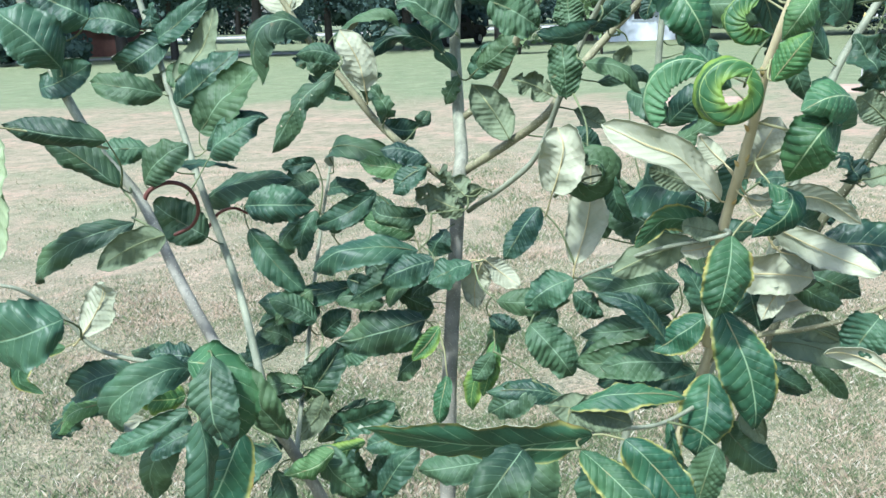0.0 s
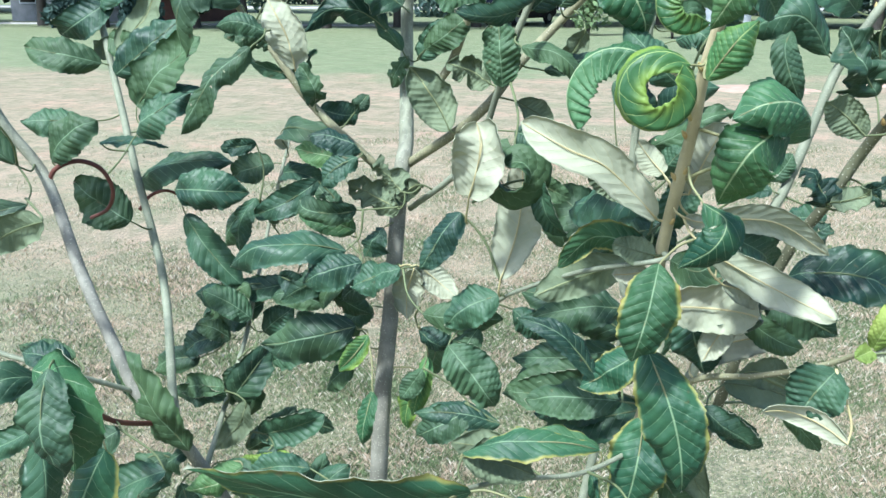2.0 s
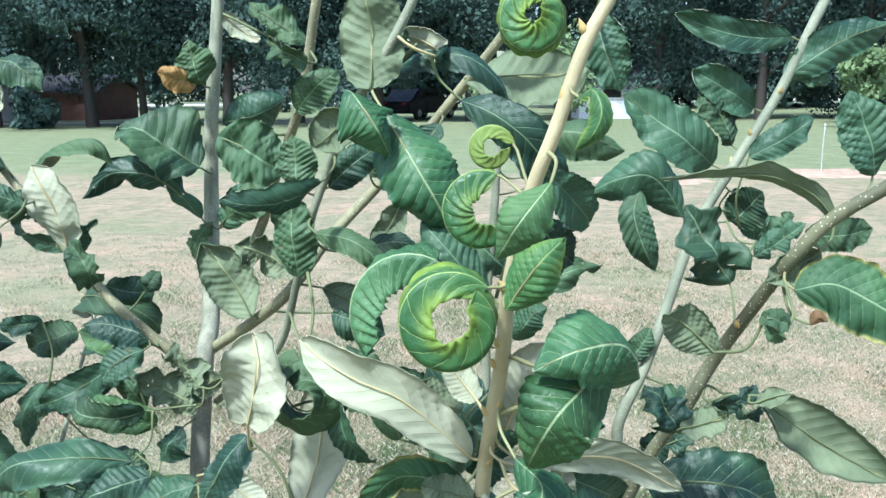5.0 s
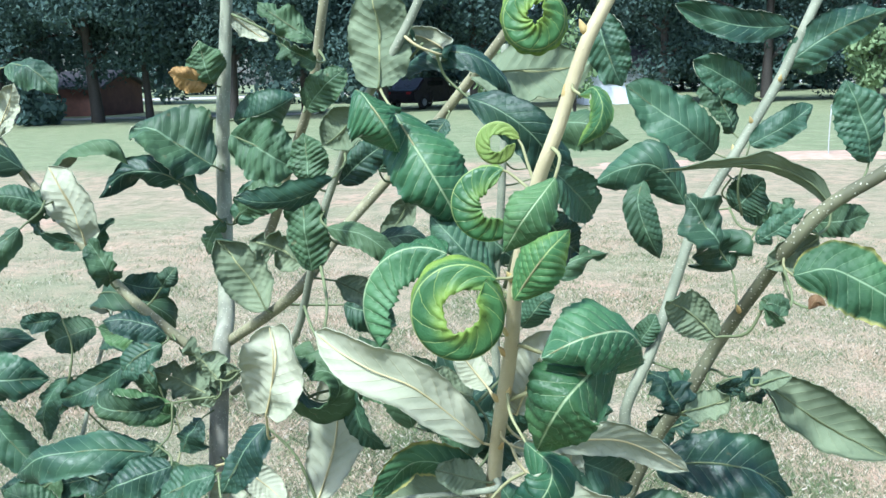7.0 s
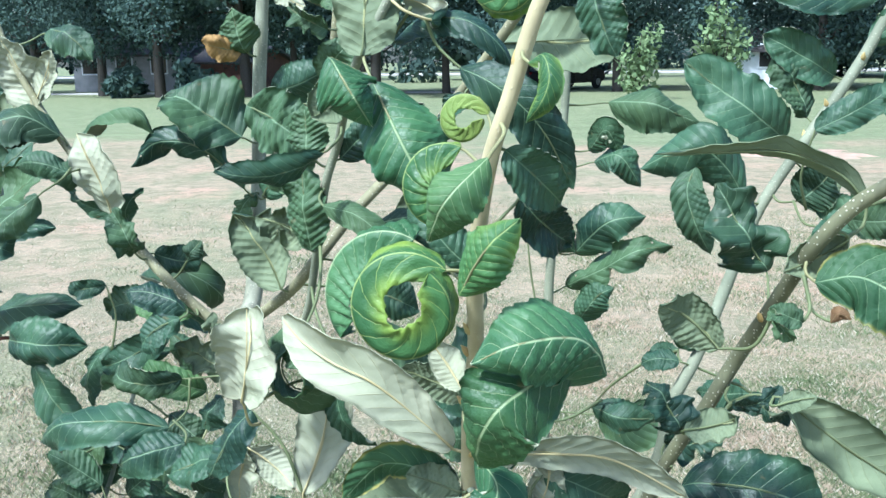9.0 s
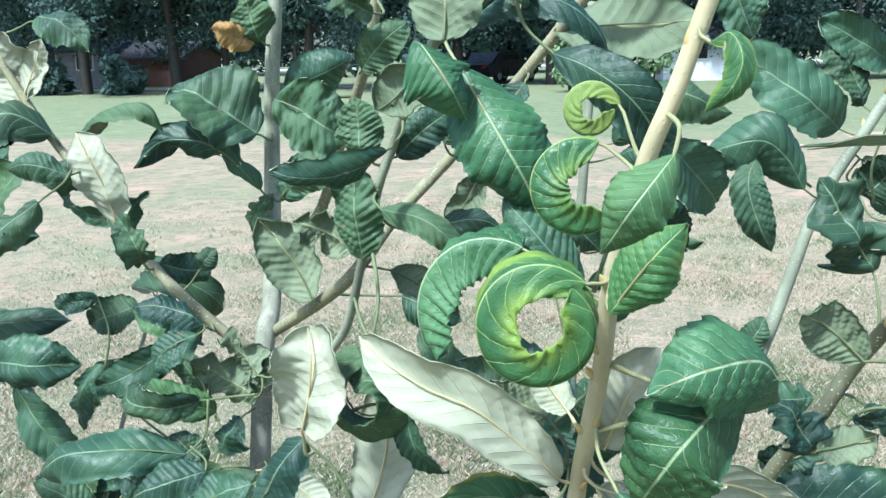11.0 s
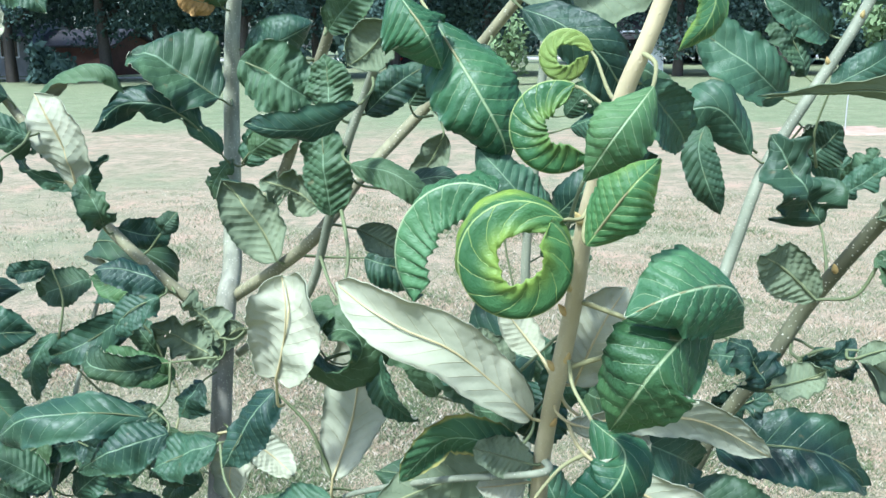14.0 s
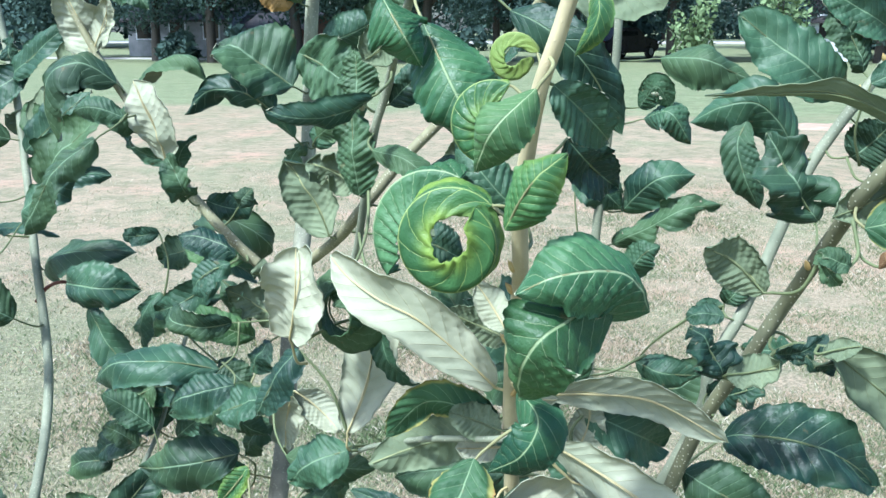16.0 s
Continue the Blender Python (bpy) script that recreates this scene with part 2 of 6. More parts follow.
def blade_material():
    k = Nodes("grass_blade", 0.7, 0.25)
    rnd = k.tree.nodes.new("ShaderNodeNewGeometry").outputs["Random Per Island"]
    geo = k.tree.nodes.new("ShaderNodeTexCoord").outputs["Object"]
    wide = k.noise(1.3, 4.0, geo, 0.6)
    place = k.tree.nodes.new("ShaderNodeSeparateXYZ")
    k.link(geo, place.inputs[0])
    tuft = k.noise(7.0, 3.0, geo, 0.6)
    pick = k.math("ADD", k.math("MULTIPLY", rnd, 0.32), k.math("ADD", k.math("MULTIPLY", wide, 0.65), k.math("MULTIPLY", tuft, 0.42)))
    pick = k.math("SUBTRACT", pick, k.smooth(place.outputs[1], 1.0, 4.5, 0.11, 0.0))
    base = k.mix(k.smooth(pick, 0.58, 0.80), (0.16, 0.215, 0.10), (0.52, 0.405, 0.30))
    base = k.mix(k.smooth(rnd, 0.84, 0.94), base, (0.62, 0.56, 0.45))
    base = k.mix(k.smooth(rnd, 0.05, 0.2, 0.6, 0.0), base, (0.075, 0.085, 0.042))
    k.colour(base)
    k.through_light(base, 0.2)
    return k.mat


BLADE = blade_material()


def foliage_material(name, a, b):
    k = Nodes(name, 0.95, 0.03)
    rnd = k.tree.nodes.new("ShaderNodeNewGeometry").outputs["Random Per Island"]
    geo = k.tree.nodes.new("ShaderNodeTexCoord").outputs["Object"]
    base = k.mix(k.math("MULTIPLY", k.math("ADD", rnd, k.noise(0.5, 3.0, geo)), 0.5), a, b)
    k.colour(base)
    k.through_light(base, 0.12)
    return k.mat


# distance haze is mixed into these leaf colours: lifted and bluish
FOLIAGE = foliage_material("far_foliage_hazed", (0.038, 0.062, 0.064), (0.088, 0.135, 0.110))
FOLIAGE_LIGHT = foliage_material("light_foliage", (0.10, 0.16, 0.075), (0.24, 0.31, 0.16))


def plain(name, a, b, scale=3.0, rough=0.7, metal=0.0):
    k = Nodes(name, rough, 0.35)
    geo = k.tree.nodes.new("ShaderNodeTexCoord").outputs["Object"]
    k.colour(k.mix(k.smooth(k.noise(scale, 5.0, geo), 0.3, 0.7), a, b))
    k.bsdf.inputs["Metallic"].default_value = metal
    return k.mat


GREY_WALL = plain("grey_boards", (0.26, 0.27, 0.30), (0.20, 0.21, 0.23))
WHITE_WALL = plain("white_boards", (0.72, 0.75, 0.82), (0.60, 0.63, 0.70))
RED_WALL = plain("red_boards", (0.13, 0.062, 0.05), (0.09, 0.045, 0.04))
DARK_ROOF = plain("dark_shingle", (0.06, 0.055, 0.06), (0.035, 0.033, 0.036), 8.0)
DARK_GLASS = plain("dark_glass", (0.015, 0.017, 0.02), (0.01, 0.012, 0.014), 2.0, 0.12)
CAR_PAINT = plain("dark_car_paint", (0.025, 0.022, 0.030), (0.018, 0.016, 0.022), 2.0, 0.25)
RUBBER = plain("tyre_rubber", (0.02, 0.02, 0.02), (0.03, 0.03, 0.03), 20.0, 0.85)
RED_LAMP = plain("red_lamp_glass", (0.30, 0.03, 0.04), (0.22, 0.02, 0.03), 4.0, 0.2)
RIM = plain("wheel_rim_metal", (0.5, 0.5, 0.52), (0.4, 0.4, 0.42), 9.0, 0.35, 0.8)
ROAD = plain("pale_road", (0.40, 0.39, 0.36), (0.30, 0.29, 0.27), 0.8, 0.9)
PIPE = plain("white_plastic_pipe", (0.46, 0.46, 0.46), (0.36, 0.36, 0.35), 9.0, 0.45)
SOIL = plain("red_soil", (0.46, 0.30, 0.235), (0.30, 0.23, 0.165), 5.0, 0.95)


# ---- building blocks ----
def link_mesh(name, verts, faces, mats, parent=None, label="", smooth=False, slots=None, uvs=None):
    me = bpy.data.meshes.new(name)
    me.from_pydata([tuple(v) for v in verts], [], faces)
    for m in mats:
        me.materials.append(m)
    if slots is not None:
        me.polygons.foreach_set("material_index", slots)
    if smooth:
        me.polygons.foreach_set("use_smooth", [True] * len(me.polygons))
    if uvs is not None:
        layer = me.uv_layers.new(name="UVMap")
        loops = np.empty(len(me.loops), dtype=np.int32)
        me.loops.foreach_get("vertex_index", loops)
        layer.data.foreach_set("uv", np.asarray(uvs, dtype=np.float32)[loops].ravel())
    me.update()
    ob = new(name, me)
    ob.parent = parent
    if label:
        tagged(ob, label)
    return ob


def part(name, bm, material, parent, label="", smooth=False):
    """Links a bmesh as one mesh object under a thing or a part."""
    me = bpy.data.meshes.new(name)
    if smooth:
        for f in bm.faces:
            f.smooth = True
    bm.to_mesh(me)
    bm.free()
    me.materials.append(material)
    ob = new(name, me)
    ob.parent = parent
    if label:
        tagged(ob, label)
    return ob


def spline(points, steps=8):
    """A smooth line through the given points."""
    p = np.array(points, dtype=float)
    p = np.vstack([2 * p[0] - p[1], p, 2 * p[-1] - p[-2]])
    out = []
    for i in range(1, len(p) - 2):
        for j in range(steps):
            t = j / steps
            a, b, c, d = p[i - 1], p[i], p[i + 1], p[i + 2]
            out.append(0.5 * (2 * b + (c - a) * t + (2 * a - 5 * b + 4 * c - d) * t * t + (3 * b - a - 3 * c + d) * t**3))
    out.append(p[-2])
    return np.array(out)


def tube(line, radii, sides=10, knots=()):
    """Rings along a line: vertices and faces, closed at both ends. knots: places along it (0 to 1) where it swells."""
    n = len(line)
    way = np.gradient(line, axis=0)
    way /= np.linalg.norm(way, axis=1)[:, None] + 1e-12
    ref = np.array([0.31, -0.9, 0.29])
    verts, faces = [], []
    share = np.linspace(0, 1, n)
    for i in range(n):
        s = np.cross(way[i], ref)
        s /= np.linalg.norm(s) + 1e-12
        w = np.cross(s, way[i])
        r = radii[i]
        for kn in knots:
            r *= 1 + 0.22 * math.exp(-(((share[i] - kn) * n / 1.1) ** 2))
        for j in range(sides):
            a = 2 * math.pi * j / sides
            verts.append(line[i] + r * (math.cos(a) * s + math.sin(a) * w))
    for i in range(n - 1):
        for j in range(sides):
            k = (j + 1) % sides
            faces.append((i * sides + j, i * sides + k, (i + 1) * sides + k, (i + 1) * sides + j))
    faces.append(tuple(range(sides))[::-1])
    faces.append(tuple((n - 1) * sides + j for j in range(sides)))
    return verts, faces


def box(bm, x0, x1, y0, y1, z0, z1, bevel=0.0):
    m = Matrix.Translation(((x0 + x1) / 2, (y0 + y1) / 2, (z0 + z1) / 2)) @ Matrix.Diagonal((x1 - x0, y1 - y0, z1 - z0, 1))
    made = bmesh.ops.create_cube(bm, size=1, matrix=m)
    if bevel:
        edges = list({e for v in made["verts"] for e in v.link_edges})
        bmesh.ops.bevel(bm, geom=edges, offset=bevel, segments=2, affect="EDGES")


# ---- lawn, road and distance ----
GX, GY = 260.0, 320.0
xs = np.unique(np.concatenate([np.linspace(-GX, GX, 53), np.linspace(-8, 8, 65)]))
ys = np.unique(np.concatenate([np.linspace(-60, GY, 60), np.linspace(-3, 16, 77)]))


def lawn_height(x, y):
    near = max(0.0, 1.0 - abs(y - 4) / 14) * max(0.0, 1.0 - abs(x) / 9)
    return near * 0.035 * noise.noise(Vector((x * 0.9, y * 0.9, 0.3)))


gv = [(x, y, lawn_height(x, y)) for y in ys for x in xs]
gf = [(j * len(xs) + i, j * len(xs) + i + 1, (j + 1) * len(xs) + i + 1, (j + 1) * len(xs) + i) for j in range(len(ys) - 1) for i in range(len(xs) - 1)]
ground = link_mesh("ground", gv, gf, [LAWN], smooth=True)
tagged(ground, "mown lawn with dry straw patches, green bands and bare reddish earth", "lawn", kind="structure")


def lane(y, half, x0, x1, label):
    """A pale track across the whole width, slightly crowned."""
    v, f = [], []
    for x in np.linspace(x0, x1, 61):
        yc = y + 0.8 * math.sin(x * 0.02)
        v += [(x, yc - half, 0.012), (x, yc, 0.06), (x, yc + half, 0.012), (x, yc, -0.3)]
    for i in range(60):
        a, b = i * 4, i * 4 + 4
        for j in range(4):
            k = (j + 1) % 4
            f.append((a + j, b + j, b + k, a + k))
    tagged(link_mesh("road", v, f, [ROAD], smooth=True), label, "road", kind="structure")


lane(43.0, 1.0, -70.0, -10.0, "narrow pale gravel drive beyond the trees")
lane(92.0, 9.0, -150.0, 150.0, "wide pale road far behind the trees")

rng = np.random.default_rng(5)


def grass(name, count, x0, x1, y0, y1, low, high, power=1.0):
    """Single bent blades, scattered about x0 with a spread of x1, thinning out over worn patches and at the edges."""
    x = x0 + x1 * rng.normal(size=count)
    y = y0 + (y1 - y0) * rng.random(count) ** power + 0.5 * rng.normal(size=count)
    worn = np.array([noise.noise(Vector((a * 0.8, b * 0.8, 4.1))) + 0.5 * noise.noise(Vector((a * 2.9, b * 2.9, 8.2))) for a, b in zip(x, y)])
    keep = worn < 0.2 + 0.4 * rng.random(count)
    x, y = x[keep], y[keep]
    count = len(x)
    clump = np.array([noise.noise(Vector((a * 2.3, b * 2.3, 1.7))) for a, b in zip(x, y)])
    h = (low + (high - low) * rng.random(count)) * (0.75 + 0.7 * clump)
    ang = rng.random(count) * 2 * math.pi
    lean = h * (0.15 + 0.9 * rng.random(count))
    w = 0.0008 + 0.0012 * rng.random(count)
    dirx, diry = np.cos(ang), np.sin(ang)
    side = rng.random(count) * 2 * math.pi
    sx, sy = np.cos(side) * w, np.sin(side) * w
    z0 = np.array([lawn_height(a, b) for a, b in zip(x, y)]) - 0.004
    verts = np.empty((count, 4, 3))
    verts[:, 0] = np.stack([x - sx, y - sy, z0], 1)
    verts[:, 1] = np.stack([x + sx, y + sy, z0], 1)
    verts[:, 2] = np.stack([x + sx * 0.7 + dirx * lean * 0.35, y + sy * 0.7 + diry * lean * 0.35, z0 + h * 0.65], 1)
    verts[:, 3] = np.stack([x + dirx * lean, y + diry * lean, z0 + h], 1)
    idx = np.arange(count) * 4
    faces = np.concatenate([np.stack([idx, idx + 1, idx + 2], 1), np.stack([idx, idx + 2, idx + 3], 1)])
    me = bpy.data.meshes.new(name)
    me.from_pydata(verts.reshape(-1, 3), [], faces.tolist())
    me.materials.append(BLADE)
    ob = new(name, me)
    tagged(ob, "short dry and green grass blades on the lawn", "grass", kind="stuff")
    return ob


grass("grass", 520000, 0.1, 1.25, 1.0, 5.0, 0.010, 0.034, 1.0)
grass("grass", 240000, 0.3, 2.2, 4.4, 10.0, 0.012, 0.034, 1.5)


def leaf_cloud(centres, sizes, count, size, seed, flat=0.8):
    """Many small leaf clumps about the given centres; each is a bent pair of triangles."""
    r = np.random.default_rng(seed)
    pick = r.choice(len(centres), count, p=sizes**2 / np.sum(sizes**2))
    d = r.normal(size=(count, 3))
    d /= np.linalg.norm(d, axis=1)[:, None]
    rad = sizes[pick] * (0.55 + 0.5 * r.random(count))
    c = centres[pick] + d * rad[:, None] * np.array([1, 1, flat])
    n = d + 0.9 * r.normal(size=(count, 3))
    n /= np.linalg.norm(n, axis=1)[:, None]
    a = np.cross(n, r.normal(size=(count, 3)))
    a /= np.linalg.norm(a, axis=1)[:, None]
    b = np.cross(n, a)
    s = size * (0.6 + 0.8 * r.random(count))[:, None]
    verts = np.empty((count, 4, 3))
    verts[:, 0] = c - a * s * 0.9
    verts[:, 1] = c - b * s * 0.5 + n * s * 0.12
    verts[:, 2] = c + a * s
    verts[:, 3] = c + b * s * 0.5 - n * s * 0.15
    idx = np.arange(count) * 4
    faces = np.concatenate([np.stack([idx, idx + 1, idx + 2], 1), np.stack([idx, idx + 2, idx + 3], 1)])
    return verts.reshape(-1, 3), faces.tolist()


def far_tree(x, y, trunk_r, height, crown_low, spread, seed, label, clumps=2600, light=False, size=0.42):
    """A tall tree: tapered trunk with a flared foot, limbs, and a crown of many leaf clumps."""
    r = np.random.default_rng(seed)
    root = new("tree")
    root.location = (x, y, 0)
    tagged(root, label, "tree", group="trees along the far edge of the lawn")
    lean = r.normal(size=2) * 0.03 * height
    pts = [(0, 0, -0.3), (0, 0, 0.15), (lean[0] * 0.2, lean[1] * 0.2, height * 0.2), (lean[0] * 0.6, lean[1] * 0.6, height * 0.5), (lean[0], lean[1], height * 0.85)]
    line = spline(pts, 5)
    sh = np.linspace(0, 1, len(line))
    rad = trunk_r * (1.0 - 0.8 * sh) * (1 + 0.45 * np.exp(-sh * 22))
    v, f = tube(line, rad, 9)
    v = [p * (1 + 0.02 * math.sin(i * 2.1)) if i % 3 else p for i, p in enumerate(np.array(v))]
    link_mesh("trunk", v, f, [BARK_FAR], root, "dark furrowed trunk", smooth=True)
    centres, sizes = [], []
    for i in range(7):
        z = crown_low + (height * 0.8 - crown_low) * (i / 6) * 0.9 + 0.4
        a = i * 2.4 + r.random()
        reach = spread * (0.65 + 0.35 * r.random()) * (1 - 0.5 * (i / 7))
        base = np.array([lean[0] * z / height, lean[1] * z / height, z])
        tip = base + np.array([math.cos(a) * reach, math.sin(a) * reach, reach * 0.25])
        mid = (base + tip) / 2 + np.array([0, 0, reach * 0.18])
        ln = spline([base, mid, tip], 4)
        v, f = tube(ln, np.linspace(trunk_r * 0.34, trunk_r * 0.06, len(ln)), 6)
        link_mesh("limb", v, f, [BARK_FAR], root, smooth=True)
        for q in (0.45, 0.75, 1.0):
            p = base + (tip - base) * q + r.normal(size=3) * spread * 0.12
            centres.append(p)
            sizes.append(spread * (0.22 + 0.16 * r.random()))
    for i in range(14):
        a, q = r.random() * 6.28, math.sqrt(r.random())
        centres.append(np.array([math.cos(a) * spread * q, math.sin(a) * spread * q, crown_low + (height - crown_low) * r.random()]))
        sizes.append(spread * (0.2 + 0.15 * r.random()))
    v, f = leaf_cloud(np.array(centres), np.array(sizes), clumps, size, seed + 7)
    crown = link_mesh("crown", v, f, [FOLIAGE_LIGHT if light else FOLIAGE], root, "dense hanging leaves with uneven outline")
    return root


def shrub(x, y, height, spread, seed, label, light=True, count=1500, size=0.13):
    r = np.random.default_rng(seed)
    root = new("shrub")
    root.location = (x, y, 0)
    tagged(root, label, "shrub")
    centres, sizes = [], []
    for i in range(9):
        a = r.random() * 6.28
        tip = np.array([math.cos(a) * spread * 0.7 * r.random(), math.sin(a) * spread * 0.7 * r.random(), height * (0.45 + 0.5 * r.random())])
        ln = spline([(0, 0, -0.05), tip * np.array([0.3, 0.3, 0.5]), tip], 4)
        v, f = tube(ln, np.linspace(0.04, 0.01, len(ln)), 5)
        link_mesh("stem", v, f, [BARK_FAR], root, smooth=True)
        for q in (0.5, 0.8, 1.0):
            centres.append(tip * q + r.normal(size=3) * spread * 0.12)
            sizes.append(spread * 0.26)
    v, f = leaf_cloud(np.array(centres), np.array(sizes), count, size, seed + 3, 1.0)
    v = [p if p[2] > 0.02 else (p[0], p[1], 0.02) for p in v]
    link_mesh("leaves", v, f, [FOLIAGE_LIGHT if light else FOLIAGE], root)
    return root


TREE = "tall shade tree with dark trunk and low hanging crown"
for i, (x, y, tr, h, low, sp) in enumerate((
    (-24.6, 51.0, 0.46, 15, 2.6, 6.5), (-22.2, 52.5, 0.30, 13, 2.9, 5.0), (-30.0, 50.5, 0.42, 15, 2.4, 6.5), (-35.6, 53.0, 0.4, 15, 2.4, 7.0),
    (-17.1, 52.0, 0.42, 15, 2.5, 6.0), (-13.7, 55.0, 0.32, 14, 2.2, 5.5), (-9.2, 56.0, 0.42, 15, 2.3, 6.0), (-3.8, 56.5, 0.4, 15, 2.6, 6.0),
    (1.5, 62.0, 0.4, 15, 2.4, 6.0), (7.2, 57.0, 0.4, 15, 1.9, 6.0), (12.8, 56.0, 0.42, 15, 1.7, 6.5), (18.3, 55.0, 0.42, 15, 1.7, 6.5),
    (24.4, 54.0, 0.42, 15, 1.7, 6.5), (31.3, 55.0, 0.42, 15, 1.9, 7.0), (-42.7, 56.0, 0.42, 15, 2.1, 7.0),
)):
    far_tree(x * 0.76, y * 0.76, tr * 0.78, h * 0.8, low * 0.8, sp * 0.8, 40 + i, TREE, clumps=24000, size=0.1)
for i, (x, y, h, sp) in enumerate(((-63.4, 70, 14, 9), (-49.1, 64, 13, 9), (-35.2, 66, 14, 9), (-23.4, 110, 17, 11), (-12.1, 64, 13, 7), (5.8, 66, 14, 9), (17.9, 64, 14, 9), (30.0, 62, 14, 9), (43.1, 60, 14, 9), (-9.5, 112, 17, 11), (-39.5, 112, 17, 11))):
    far_tree(x, y, 0.5, h, 0.3, sp, 80 + i, "broad dark tree in the woods behind the road", clumps=16000, size=0.3)
shrub(1.3, 33.0, 3.9, 1.5, 12, "slender pale green bush standing before the woods", count=800, size=0.12)
shrub(-1.6, 35.0, 2.6, 1.5, 14, "slender pale green bush standing before the woods", count=700, size=0.12)
shrub(11.3, 34.0, 3.3, 1.5, 3, "pale green bush in front of the dark trees")
shrub(13.4, 36.0, 2.8, 1.3, 4, "pale green bush in front of the dark trees")
shrub(-20.4, 37.0, 1.3, 1.4, 6, "low dark bush at the foot of the trees", light=False, size=0.2)
shrub(-24.3, 38.0, 1.2, 1.3, 9, "low dark bush at the foot of the trees", light=False, size=0.2)


def house(x, y, turn, w, d, wall_h, roof_h, wall_mat, roof_mat, label, windows=2):
    """A small gabled building: walls, two roof slopes with an overhang, door and windows with frames."""
    root = new("house")
    root.matrix_world = pose(x, y, 0, 0, 0, turn)
    tagged(root, label, "building")
    hw, hd = w / 2, d / 2
    v = [(-hw, -hd, -0.2), (hw, -hd, -0.2), (hw, hd, -0.2), (-hw, hd, -0.2), (-hw, -hd, wall_h), (hw, -hd, wall_h), (hw, hd, wall_h), (-hw, hd, wall_h), (-hw, 0, wall_h + roof_h), (hw, 0, wall_h + roof_h)]
    f = [(0, 1, 5, 4), (2, 3, 7, 6), (1, 2, 6, 9, 5), (3, 0, 4, 8, 7), (3, 2, 1, 0), (4, 5, 9, 8), (6, 7, 8, 9)]
    link_mesh("wall", v, f, [wall_mat], root)
    for s in (-1, 1):
        bm = bmesh.new()
        e, o, t = 0.35, 0.3, 0.12
        slope = roof_h / hd
        q = [(-hw - o, s * (hd + e), wall_h - e * slope + 0.02), (hw + o, s * (hd + e), wall_h - e * slope + 0.02), (hw + o, 0, wall_h + roof_h + 0.02), (-hw - o, 0, wall_h + roof_h + 0.02)]
        lo = [bm.verts.new(p) for p in q]
        hi = [bm.verts.new((p[0], p[1], p[2] + t)) for p in q]
        bm.faces.new(lo)
        bm.faces.new(hi)
        for i in range(4):
            bm.faces.new((lo[i], lo[(i + 1) % 4], hi[(i + 1) % 4], hi[i]))
        bmesh.ops.recalc_face_normals(bm, faces=bm.faces)
        part("roof", bm, roof_mat, root)
    for i in range(windows):
        cx = -hw + w * (i + 0.5) / windows
        bm = bmesh.new()
        box(bm, cx - 0.5, cx + 0.5, -hd - 0.05, -hd + 0.05, 0.9, 2.0, 0.02)
        fr = part("window", bm, WHITE_WALL, root)
        bm = bmesh.new()
        box(bm, cx - 0.42, cx + 0.42, -hd - 0.07, -hd - 0.052, 0.98, 1.92)
        part("pane", bm, DARK_GLASS, fr)
    return root


house(3.3, 46.5, 8, 3.0, 3.4, 1.75, 0.8, WHITE_WALL, DARK_ROOF, "small white boarded shed under the trees", 1)
brick_house = house(-25.6, 49.0, -6, 7.0, 4.0, 1.5, 0.7, RED_WALL, DARK_ROOF, "low brick-red outbuilding behind the trees", 0)
bm = bmesh.new()
box(bm, -1.9, -1.15, -2.06, -1.98, 0.45, 1.2, 0.02)
part("shutter", bm, WHITE_WALL, brick_house, "small white shutter")
house(-13.4, 78.0, 4, 4.5, 4.0, 2.3, 1.3, RED_WALL, DARK_ROOF, "red boarded barn behind the trees", 0)
house(-29.9, 49.0, 6, 6.0, 6.0, 2.0, 1.4, GREY_WALL, DARK_ROOF, "long pale grey house seen between the trunks", 3)


